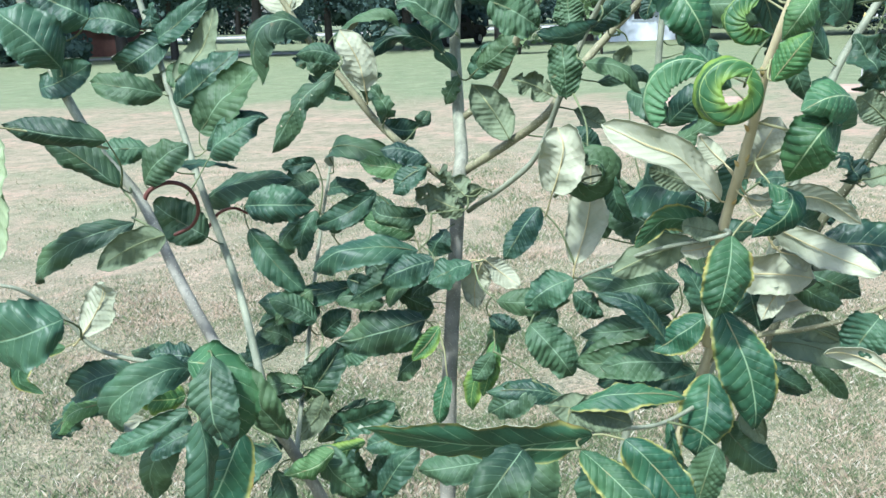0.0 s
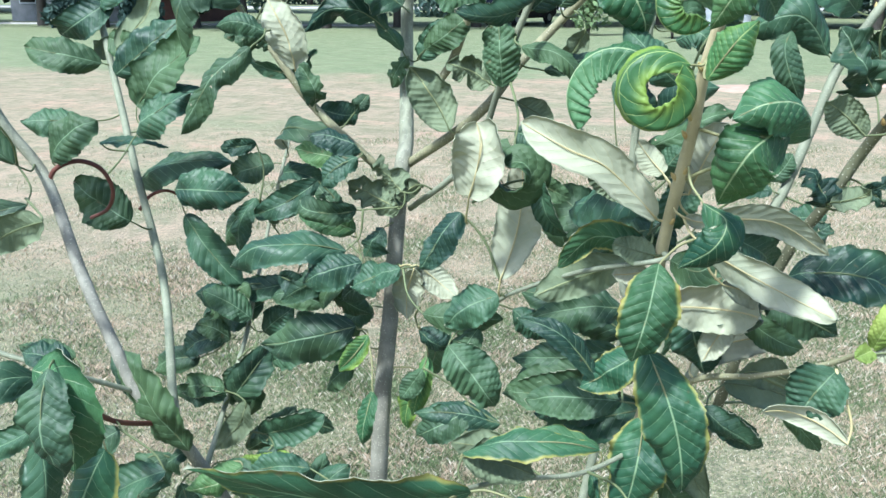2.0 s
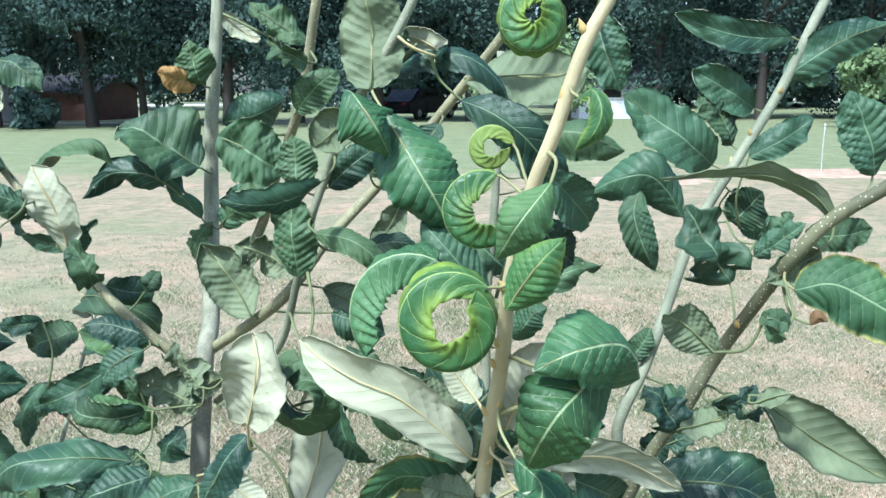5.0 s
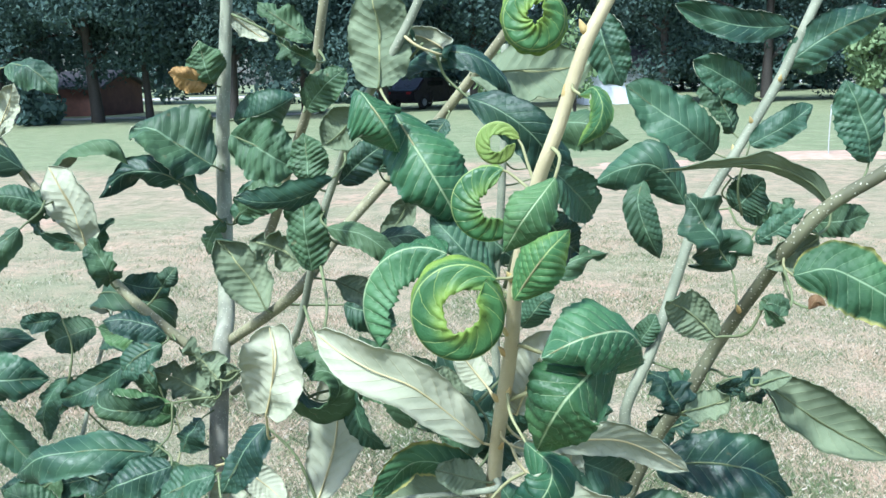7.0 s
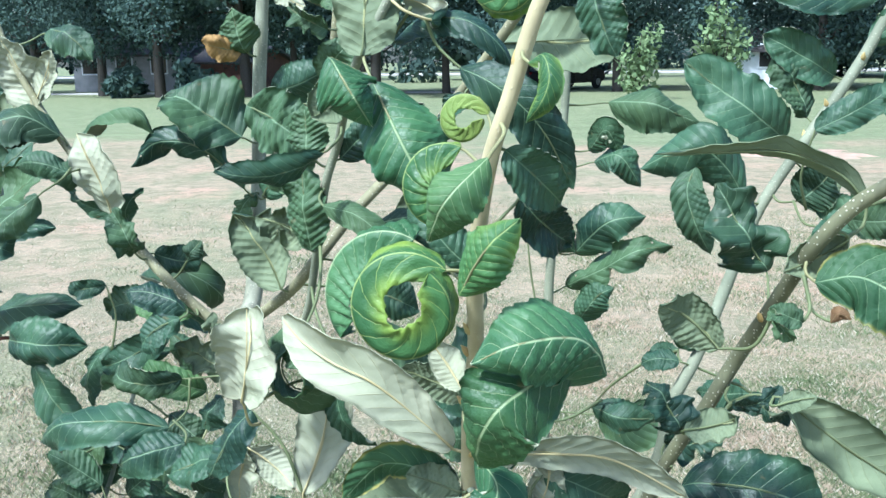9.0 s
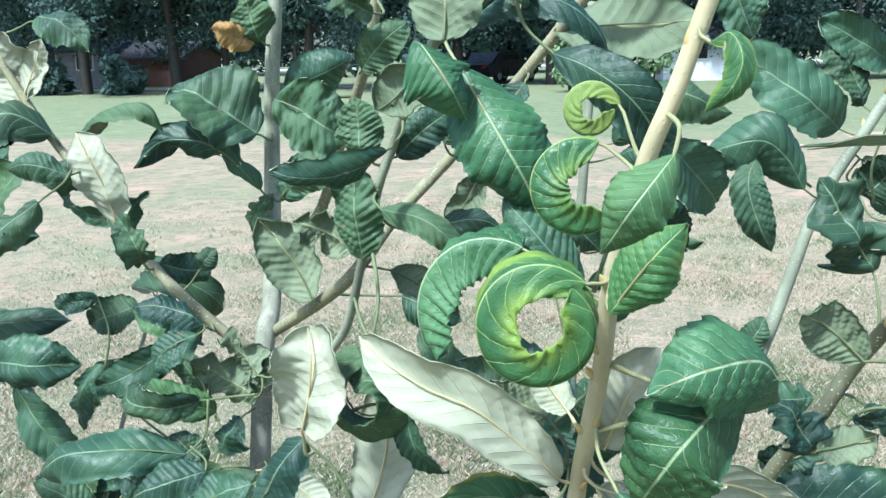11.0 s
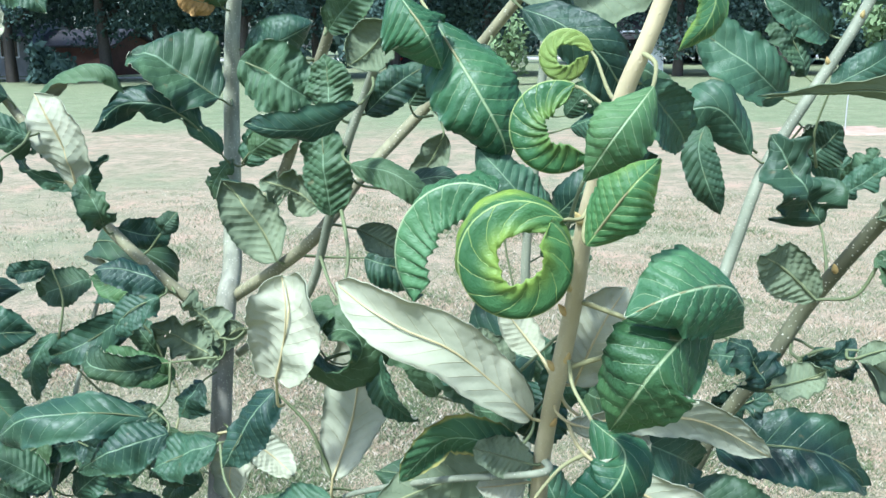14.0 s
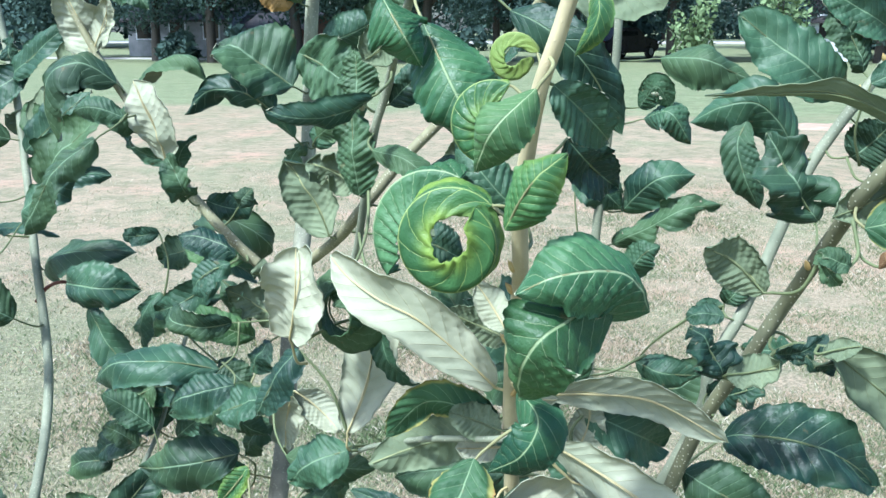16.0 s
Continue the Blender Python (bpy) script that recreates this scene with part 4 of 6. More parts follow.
branch("B", [(-0.149, 1.088, 1.028), (-0.172, 1.120, 1.063), (-0.214, 1.201, 1.119), (-0.262, 1.272, 1.199), (-0.310, 1.322, 1.289), (-0.347, 1.362, 1.360), (-0.384, 1.401, 1.442), (-0.408, 1.421, 1.508), (-0.436, 1.440, 1.591), (-0.453, 1.449, 1.673)], 0.0110, 0.0090, BARK_PALE)
branch("C", [(-0.135, 1.113, 0.974), (-0.148, 1.181, 0.994), (-0.172, 1.333, 1.059), (-0.174, 1.383, 1.118), (-0.170, 1.434, 1.199), (-0.167, 1.484, 1.268), (-0.164, 1.504, 1.303)], 0.0070, 0.0040, BARK_PALE, "thin leafy twig")
branch("G", [(0.100, 1.200, 0.050), (0.220, 1.320, 0.500), (0.327, 1.466, 1.022), (0.328, 1.497, 1.111), (0.332, 1.497, 1.197), (0.332, 1.497, 1.300), (0.338, 1.497, 1.379), (0.343, 1.498, 1.462), (0.349, 1.498, 1.530), (0.350, 1.498, 1.608)], 0.0130, 0.0090, BARK_PALE)
branch("N", [(0.354, 1.033, 1.127), (0.365, 1.014, 1.118), (0.308, 0.953, 1.108), (0.249, 0.914, 1.115), (0.202, 0.860, 1.126)], 0.0050, 0.0040, BARK_PALE, "thin side twig")
branch("T", [(0.355, 1.030, 1.141), (0.398, 0.994, 1.185), (0.441, 0.952, 1.209), (0.483, 0.921, 1.234), (0.510, 0.891, 1.262)], 0.0060, 0.0040, BARK_OLIVE, "thin side twig")
branch("U", [(-0.178, 1.058, 1.092), (-0.230, 0.984, 1.147), (-0.317, 0.996, 1.162), (-0.351, 0.996, 1.199), (-0.377, 0.966, 1.239), (-0.399, 0.959, 1.248)], 0.0060, 0.0040, BARK_PALE, "thin side twig")
branch("V", [(-0.162, 1.070, 1.051), (-0.159, 0.977, 1.099), (-0.146, 0.891, 1.166), (-0.135, 0.859, 1.208)], 0.0060, 0.0040, BARK_RED, "thin reddish side twig")
branch("X", [(0.361, 0.975, 1.303), (0.360, 0.964, 1.298), (0.295, 0.993, 1.276), (0.233, 1.046, 1.238), (0.208, 1.062, 1.218)], 0.0050, 0.0035, BARK_PALE, "thin side twig")
branch("Q", [(0.000, 1.200, 0.050), (-0.050, 1.230, 0.500), (-0.076, 1.248, 0.613), (-0.072, 1.251, 0.726), (-0.069, 1.258, 0.799), (-0.071, 1.269, 0.850)], 0.0060, 0.0030, BARK_PALE, "thin pale twig")
branch("P1", [(-0.313, 1.137, 1.297), (-0.302, 1.140, 1.317), (-0.280, 1.150, 1.325), (-0.262, 1.165, 1.314), (-0.258, 1.180, 1.286), (-0.273, 1.190, 1.261), (-0.303, 1.200, 1.246)], 0.0060, 0.0045, BARK_RED, "curved dark red leaf stalk")
branch("P2", [(-0.295, 1.300, 1.234), (-0.281, 1.305, 1.252), (-0.260, 1.310, 1.259), (-0.243, 1.320, 1.249)], 0.0050, 0.0035, BARK_RED, "curved dark red leaf stalk")
bud("F", 0.377, 0.907, 1.455, 0.0036)
bud("F", 0.367, 0.928, 1.402, 0.0036)
bud("F", 0.370, 0.921, 1.418, 0.0036)
bud("F", 0.363, 0.940, 1.368, 0.0036)
bud("F", 0.373, 0.938, 1.375, 0.0036)
bud("F", 0.366, 0.959, 1.330, 0.0036)
bud("F", 0.409, 0.875, 1.560, 0.0036)
bud("F", 0.419, 0.874, 1.594, 0.0036)
bud("S", 0.630, 1.335, 1.561, 0.0036)
bud("S", 0.597, 1.334, 1.520, 0.0036)
bud("S", 0.582, 1.334, 1.493, 0.0036)
bud("S", 0.550, 1.334, 1.429, 0.0036)
bud("D", 0.519, 1.013, 1.396, 0.0036)
bud("D", 0.574, 1.014, 1.470, 0.0036)
bud("D", 0.557, 1.014, 1.443, 0.0036)
# leaves
leaf("M", (0.067, 1.291, 1.573), (0.060, 1.281, 1.613), 0.043, 10, 50, 15, foot=(0.071, 1.313, 1.573))
leaf("M", (0.062, 1.291, 1.575), (0.031, 1.271, 1.584), 0.028, -20, 70, 25, "brown", foot=(0.068, 1.294, 1.573))
shaped("M", [(0.070, 1.265, 1.494), (0.058, 1.259, 1.505), (0.031, 1.251, 1.523), (-0.003, 1.253, 1.533)], 0.096, 32, 34, "top", 0, foot=(0.062, 1.317, 1.491))
shaped("M", [(0.069, 1.265, 1.444), (0.052, 1.255, 1.468), (0.025, 1.247, 1.488), (-0.011, 1.245, 1.489), (-0.042, 1.251, 1.465)], 0.035, -20, -24, "torn", 30, foot=(0.069, 1.289, 1.436))
shaped("L", [(-0.077, 1.220, 1.495), (-0.047, 1.210, 1.516), (-0.015, 1.204, 1.525), (0.003, 1.204, 1.518), (0.009, 1.210, 1.501)], 0.025, -55, -20, "top", 40, foot=(-0.100, 1.248, 1.469))
shaped("L", [(-0.037, 1.205, 1.426), (-0.040, 1.197, 1.455), (-0.050, 1.193, 1.480), (-0.065, 1.201, 1.502)], 0.047, 176, 16, "felt", 25, foot=(-0.045, 1.240, 1.409))
leaf("L", (-0.128, 1.255, 1.596), (-0.073, 1.245, 1.567), 0.036, -30, 60, 20, foot=(-0.168, 1.244, 1.582))
leaf("L", (-0.028, 1.255, 1.378), (0.011, 1.286, 1.371), 0.036, 30, 40, 25, foot=(-0.027, 1.239, 1.380))
leaf("L", (-0.015, 1.202, 1.390), (-0.029, 1.192, 1.432), 0.035, 20, 80, 35, "torn", foot=(-0.024, 1.239, 1.377))
leaf("C", (-0.183, 1.484, 1.268), (-0.237, 1.463, 1.250), 0.051, 10, 40, 15, foot=(-0.167, 1.484, 1.268))
leaf("L", (0.038, 1.196, 1.339), (-0.019, 1.186, 1.355), 0.033, 25, 30, 15, foot=(0.027, 1.234, 1.331))
leaf("L", (0.038, 1.184, 1.334), (-0.004, 1.184, 1.300), 0.032, 15, 40, 15, foot=(0.036, 1.202, 1.338))
leaf("R1c", (0.034, 1.188, 1.274), (-0.033, 1.188, 1.283), 0.033, -25, 80, 20, foot=(0.081, 1.203, 1.277))
leaf("C", (-0.147, 1.334, 1.249), (-0.173, 1.334, 1.176), 0.037, 10, 50, 20, foot=(-0.122, 1.332, 1.212))
leaf("R1c", (0.024, 1.176, 1.230), (-0.108, 1.166, 1.206), 0.049, 15, 55, 15, foot=(0.041, 1.190, 1.275))
leaf("R1c", (0.045, 1.167, 1.220), (-0.023, 1.157, 1.195), 0.043, 10, 45, 15, foot=(0.027, 1.178, 1.237))
leaf("M", (0.094, 1.147, 1.222), (0.041, 1.147, 1.198), 0.044, 25, 30, 12, foot=(0.107, 1.172, 1.219))
leaf("X", (0.180, 1.041, 1.312), (0.142, 1.042, 1.254), 0.035, 15, 25, 20, foot=(0.218, 1.043, 1.246))
leaf("M", (0.055, 1.222, 1.247), (0.032, 1.222, 1.211), 0.035, 20, 30, 20, foot=(0.066, 1.246, 1.248))
leaf("M", (0.078, 1.314, 1.535), (0.144, 1.315, 1.559), 0.046, 30, 60, 20, foot=(0.067, 1.314, 1.536))
leaf("R1d", (0.120, 1.180, 1.528), (0.177, 1.180, 1.496), 0.059, 20, 30, 15, foot=(0.171, 1.223, 1.527))
leaf("R1c", (0.241, 1.050, 1.501), (0.180, 1.008, 1.494), 0.023, -60, 30, 25, foot=(0.245, 1.078, 1.519))
leaf("R1c", (0.215, 1.094, 1.493), (0.210, 1.095, 1.532), 0.035, -10, 25, 15, foot=(0.229, 1.095, 1.488))
leaf("R1c", (0.209, 1.097, 1.422), (0.203, 1.098, 1.488), 0.039, 0, 20, 12, foot=(0.206, 1.121, 1.432))
leaf("R1", (0.140, 1.188, 1.366), (0.096, 1.189, 1.433), 0.048, 175, 15, 18, "shaded_under", foot=(0.147, 1.196, 1.366))
leaf("R1c", (0.193, 1.129, 1.422), (0.148, 1.129, 1.441), 0.034, 160, 25, 12, "torn", foot=(0.201, 1.127, 1.419))
shaped("R1c", [(0.275, 0.981, 1.567), (0.288, 0.965, 1.558), (0.298, 0.961, 1.544), (0.303, 0.975, 1.526)], 0.045, -18, -32, "glossy", 0, foot=(0.294, 0.989, 1.556))
leaf("R1c", (0.263, 1.045, 1.552), (0.236, 1.045, 1.526), 0.034, 170, 20, 12, "shaded_under", foot=(0.266, 1.046, 1.551))
shaped("R1c", [(0.297, 0.997, 1.552), (0.309, 0.985, 1.535), (0.324, 0.975, 1.512), (0.335, 0.981, 1.490), (0.337, 0.995, 1.473)], 0.052, 0, -12, "glossy", 10, foot=(0.285, 1.015, 1.568))
leaf("R1c", (0.285, 1.013, 1.567), (0.281, 1.017, 1.637), 0.048, 180, 20, 12, "shaded_under", foot=(0.282, 1.026, 1.574))
leaf("R1c", (0.236, 1.095, 1.493), (0.277, 1.106, 1.525), 0.030, 10, 30, 20, foot=(0.232, 1.093, 1.494))
shaped("R1c", [(0.229, 1.075, 1.461), (0.256, 1.063, 1.458), (0.275, 1.061, 1.446), (0.288, 1.071, 1.426)], 0.022, -10, -18, "top", 0, foot=(0.222, 1.100, 1.472))
leaf("R1c", (0.328, 1.023, 1.588), (0.310, 1.023, 1.598), 0.021, 150, 160, 25, "felt", foot=(0.301, 1.020, 1.603))
shaped("R1c", [(0.291, 1.060, 1.577), (0.317, 1.045, 1.591), (0.346, 1.038, 1.589), (0.367, 1.040, 1.573), (0.376, 1.050, 1.552)], 0.022, -25, -20, "top", 20, foot=(0.315, 1.022, 1.596))
shaped("F", [(0.403, 0.840, 1.523), (0.394, 0.827, 1.513), (0.385, 0.823, 1.501), (0.377, 0.835, 1.486)], 0.026, 0, -14, "fresh", 0, foot=(0.400, 0.880, 1.536))
shaped("F", [(0.380, 0.878, 1.451), (0.389, 0.867, 1.467), (0.399, 0.865, 1.481), (0.411, 0.876, 1.491)], 0.030, 0, -12, "young", 0, foot=(0.384, 0.903, 1.473))
shaped("R1c", [(0.344, 1.030, 1.559), (0.365, 1.018, 1.551), (0.387, 1.016, 1.535), (0.402, 1.024, 1.514), (0.415, 1.040, 1.482)], 0.034, 10, -15, "top", 0, foot=(0.324, 1.023, 1.590))
shaped("F", [(0.365, 0.985, 1.438), (0.352, 0.977, 1.451), (0.336, 0.975, 1.470), (0.321, 0.989, 1.482)], 0.032, 5, -14, "top", 0, foot=(0.377, 0.921, 1.429))
shaped("X", [(0.195, 1.000, 1.336), (0.203, 0.994, 1.362), (0.206, 0.992, 1.385), (0.200, 1.006, 1.401)], 0.047, 180, 7, "felt", 0, foot=(0.186, 1.041, 1.302))
shaped("F", [(0.354, 0.961, 1.333), (0.333, 0.951, 1.357), (0.311, 0.941, 1.379), (0.287, 0.941, 1.389), (0.264, 0.949, 1.399), (0.243, 0.969, 1.407)], 0.036, 182, -14, "felt", -18, foot=(0.365, 0.959, 1.336))
leaf("X", (0.218, 1.042, 1.249), (0.234, 1.053, 1.359), 0.045, 180, 20, 10, "felt", foot=(0.216, 1.048, 1.232))
leaf("X", (0.254, 1.018, 1.351), (0.278, 1.038, 1.295), 0.023, 20, 30, 20, foot=(0.196, 1.009, 1.329))
shaped("F", [(0.385, 0.960, 1.333), (0.414, 0.960, 1.337), (0.450, 0.970, 1.332), (0.493, 0.990, 1.303)], 0.026, 205, 12, "felt", 0, foot=(0.372, 0.942, 1.376))
shaped("F", [(0.416, 0.866, 1.563), (0.423, 0.862, 1.566), (0.427, 0.856, 1.556), (0.423, 0.856, 1.545), (0.415, 0.866, 1.536)], 0.014, 0, -30, "young", 0, foot=(0.413, 0.874, 1.573))
leaf("F", (0.430, 0.981, 1.611), (0.446, 0.977, 1.564), 0.029, 20, 30, 18, foot=(0.432, 0.880, 1.611))
leaf("S", (0.568, 1.355, 1.488), (0.477, 1.336, 1.560), 0.060, 0, 20, 12, foot=(0.582, 1.331, 1.488))
leaf("S", (0.609, 1.373, 1.544), (0.545, 1.354, 1.581), 0.039, -15, 30, 18, foot=(0.619, 1.349, 1.544))
leaf("S", (0.586, 1.354, 1.508), (0.554, 1.355, 1.562), 0.037, 20, 15, 15, foot=(0.595, 1.337, 1.508))
leaf("S", (0.582, 1.254, 1.504), (0.640, 1.274, 1.537), 0.031, 10, 20, 20, foot=(0.582, 1.281, 1.435))
leaf("D", (0.620, 1.046, 1.507), (0.600, 1.048, 1.562), 0.037, 5, 25, 14, foot=(0.587, 1.019, 1.480))
shaped("D", [(0.582, 1.000, 1.484), (0.566, 0.994, 1.501), (0.536, 0.980, 1.514), (0.503, 0.970, 1.515), (0.468, 0.970, 1.512)], 0.016, 108, 10, "shaded_under", -20, foot=(0.571, 0.992, 1.465))
shaped("S", [(0.532, 1.300, 1.443), (0.516, 1.290, 1.469), (0.496, 1.282, 1.485), (0.469, 1.288, 1.480), (0.442, 1.300, 1.466)], 0.049, -12, -20, "top", 30, foot=(0.551, 1.316, 1.437))
shaped("S", [(0.490, 1.289, 1.470), (0.484, 1.275, 1.450), (0.492, 1.271, 1.422), (0.506, 1.281, 1.393)], 0.033, 8, -16, "top", 0, foot=(0.540, 1.316, 1.443))
leaf("D", (0.540, 1.099, 1.421), (0.504, 1.100, 1.479), 0.050, 15, 30, 15, "torn", foot=(0.530, 1.043, 1.393))
leaf("S", (0.576, 1.295, 1.440), (0.603, 1.295, 1.467), 0.044, 10, 20, 12, foot=(0.556, 1.318, 1.445))
leaf("S", (0.579, 1.203, 1.423), (0.619, 1.203, 1.452), 0.025, 10, 30, 20, "torn", foot=(0.593, 1.259, 1.427))
leaf("D", (0.507, 0.974, 1.403), (0.474, 0.963, 1.429), 0.031, 150, 50, 20, "shaded_under", foot=(0.534, 0.961, 1.430))
shaped("D", [(0.556, 0.985, 1.441), (0.579, 0.979, 1.446), (0.603, 0.973, 1.434), (0.634, 0.975, 1.411)], 0.045, 0, -10, "margin", 0, foot=(0.553, 0.996, 1.455))
leaf("D", (0.547, 1.029, 1.357), (0.637, 1.020, 1.302), 0.039, 175, 15, 12, "shaded_under", foot=(0.518, 1.038, 1.348))
leaf("D", (0.531, 1.060, 1.347), (0.557, 1.060, 1.339), 0.020, 40, 90, 30, "torn", foot=(0.513, 1.057, 1.355))
leaf("D", (0.487, 0.993, 1.342), (0.466, 0.993, 1.374), 0.031, 20, 50, 20, "torn", foot=(0.518, 1.038, 1.348))
leaf("D", (0.489, 0.986, 1.347), (0.520, 0.986, 1.359), 0.023, 155, 60, 20, "shaded_under", foot=(0.492, 1.001, 1.342))
leaf("D", (0.489, 1.143, 1.238), (0.600, 1.143, 1.214), 0.059, -25, 60, 16, foot=(0.462, 1.096, 1.228))
leaf("S", (0.633, 1.356, 1.573), (0.740, 1.378, 1.626), 0.043, 15, 25, 18, foot=(0.635, 1.356, 1.572))
leaf("S", (0.639, 1.360, 1.613), (0.525, 1.342, 1.636), 0.035, -25, 30, 18, foot=(0.651, 1.361, 1.606))
leaf("M", (0.083, 1.308, 1.642), (0.122, 1.308, 1.614), 0.024, 160, 40, 20, "felt", foot=(0.079, 1.309, 1.642))
leaf("M", (0.167, 1.310, 1.612), (0.113, 1.310, 1.649), 0.035, 10, 25, 12, "torn", foot=(0.083, 1.308, 1.642))
leaf("R1d", (0.209, 1.148, 1.588), (0.176, 1.148, 1.607), 0.022, -40, 50, 25, "torn", foot=(0.200, 1.192, 1.601))
leaf("B", (-0.378, 1.376, 1.416), (-0.475, 1.352, 1.438), 0.052, 0, 40, 18, foot=(-0.371, 1.387, 1.414))
leaf("B", (-0.317, 1.350, 1.363), (-0.224, 1.362, 1.450), 0.076, 0, 15, 15, foot=(-0.311, 1.347, 1.337))
leaf("B", (-0.361, 1.379, 1.400), (-0.264, 1.392, 1.476), 0.065, 10, 25, 15, foot=(-0.365, 1.380, 1.400))
leaf("P1", (-0.270, 1.262, 1.340), (-0.195, 1.264, 1.389), 0.051, -15, 40, 18, foot=(-0.290, 1.220, 1.295))
shaped("L", [(-0.058, 1.130, 1.454), (-0.087, 1.120, 1.433), (-0.108, 1.115, 1.408), (-0.134, 1.120, 1.364)], 0.038, 0, -15, "torn", 0, foot=(-0.062, 1.184, 1.471))
leaf("B", (-0.385, 1.326, 1.344), (-0.459, 1.304, 1.344), 0.043, 0, 30, 15, foot=(-0.343, 1.357, 1.351))
leaf("P1", (-0.311, 1.146, 1.325), (-0.250, 1.147, 1.372), 0.051, 0, 30, 15, foot=(-0.304, 1.148, 1.318))
leaf("A", (-0.291, 1.025, 1.394), (-0.398, 1.003, 1.416), 0.036, -25, 30, 20, foot=(-0.313, 1.089, 1.330))
leaf("A", (-0.311, 1.081, 1.332), (-0.406, 1.072, 1.407), 0.045, -15, 20, 25, foot=(-0.325, 1.135, 1.322))
leaf("A", (-0.291, 1.066, 1.292), (-0.418, 1.055, 1.220), 0.039, 10, 50, 20, foot=(-0.313, 1.089, 1.330))
leaf("A", (-0.219, 0.989, 1.296), (-0.304, 0.993, 1.257), 0.038, 160, 20, 12, "shaded_under", foot=(-0.294, 1.070, 1.298))
leaf("B", (-0.274, 1.238, 1.234), (-0.344, 1.236, 1.281), 0.061, 0, 30, 15, foot=(-0.270, 1.281, 1.215))
leaf("B", (-0.334, 1.282, 1.324), (-0.241, 1.285, 1.319), 0.029, -70, 20, 20, "shaded_under", foot=(-0.318, 1.331, 1.305))
leaf("B", (-0.317, 1.342, 1.261), (-0.175, 1.334, 1.296), 0.051, -25, 50, 18, foot=(-0.306, 1.318, 1.281))
leaf("P2", (-0.232, 1.279, 1.268), (-0.134, 1.280, 1.267), 0.057, 10, 60, 15, foot=(-0.252, 1.322, 1.262))
leaf("P2", (-0.249, 1.332, 1.222), (-0.172, 1.332, 1.129), 0.052, 0, 25, 25, foot=(-0.248, 1.323, 1.261))
leaf("C", (-0.151, 1.459, 1.295), (-0.091, 1.459, 1.274), 0.044, -20, 160, 20, foot=(-0.166, 1.489, 1.277))
leaf("C", (-0.162, 1.470, 1.247), (-0.101, 1.471, 1.233), 0.036, -20, 120, 20, foot=(-0.168, 1.469, 1.247))
leaf("C", (-0.129, 1.329, 1.221), (-0.062, 1.330, 1.253), 0.036, -15, 70, 20, foot=(-0.085, 1.347, 1.164))
leaf("M", (0.026, 1.199, 1.132), (-0.093, 1.198, 1.100), 0.057, 0, 40, 14, foot=(0.029, 1.224, 1.097))
leaf("M", (-0.086, 1.245, 1.173), (-0.039, 1.246, 1.155), 0.034, 20, 30, 20, foot=(-0.022, 1.256, 1.161))
leaf("C", (-0.161, 1.327, 1.133), (-0.218, 1.326, 1.081), 0.047, 15, 30, 15, foot=(-0.145, 1.369, 1.117))
leaf("C", (-0.146, 1.245, 1.019), (-0.105, 1.246, 1.073), 0.050, 20, 120, 20, foot=(-0.157, 1.241, 1.020))
leaf("C", (-0.134, 1.245, 1.053), (-0.160, 1.245, 0.995), 0.035, 20, 60, 20, foot=(-0.148, 1.244, 1.019))
leaf("U", (-0.294, 0.897, 1.231), (-0.382, 0.901, 1.207), 0.079, -10, 60, 18, foot=(-0.319, 0.968, 1.186))
leaf("U", (-0.316, 0.966, 1.189), (-0.284, 0.967, 1.248), 0.043, 175, 40, 15, "felt", foot=(-0.336, 0.979, 1.173))
shaped("U", [(-0.350, 0.985, 1.168), (-0.390, 0.975, 1.161), (-0.401, 0.969, 1.133), (-0.378, 0.975, 1.116)], 0.025, -10, -20, "margin", 20, foot=(-0.332, 0.996, 1.179))
leaf("U", (-0.253, 0.953, 1.155), (-0.329, 0.955, 1.121), 0.040, 10, 40, 15, foot=(-0.252, 0.987, 1.151))
leaf("U", (-0.306, 0.996, 1.099), (-0.385, 0.995, 1.050), 0.034, 20, 60, 20, "torn", foot=(-0.303, 0.970, 1.116))
leaf("V", (-0.148, 0.859, 1.195), (-0.206, 0.867, 1.140), 0.044, 10, 130, 20, foot=(-0.137, 0.866, 1.200))
leaf("V", (-0.177, 0.907, 1.130), (-0.272, 0.911, 1.082), 0.028, 0, 30, 18, foot=(-0.148, 0.916, 1.146))
leaf("V", (-0.108, 0.819, 1.223), (-0.095, 0.810, 1.141), 0.047, 0, 55, 14, foot=(-0.135, 0.859, 1.208))
shaped("V", [(-0.146, 0.850, 1.206), (-0.115, 0.832, 1.207), (-0.098, 0.824, 1.178), (-0.110, 0.840, 1.123)], 0.059, 4, -18, "fresh", 0, foot=(-0.159, 0.974, 1.103))
leaf("V", (-0.131, 0.829, 1.155), (-0.156, 0.826, 1.033), 0.043, -50, 40, 45, foot=(-0.146, 0.860, 1.196))
leaf("V", (-0.116, 0.895, 1.113), (-0.183, 0.900, 0.992), 0.056, 5, 20, 16, "margin", foot=(-0.149, 0.920, 1.143))
leaf("V", (-0.104, 0.974, 1.051), (-0.174, 0.974, 0.998), 0.043, 20, 40, 20, foot=(-0.153, 0.978, 1.090))
leaf("N", (0.231, 0.815, 1.156), (0.040, 0.750, 1.189), 0.045, -40, 25, 14, "margin", foot=(0.202, 0.860, 1.126))
leaf("N", (0.175, 0.741, 1.178), (0.140, 0.710, 1.138), 0.045, 5, 90, 20, foot=(0.221, 0.766, 1.168))
leaf("N", (0.187, 0.881, 1.119), (0.177, 0.868, 1.041), 0.056, 5, 70, 15, foot=(0.204, 0.862, 1.125))
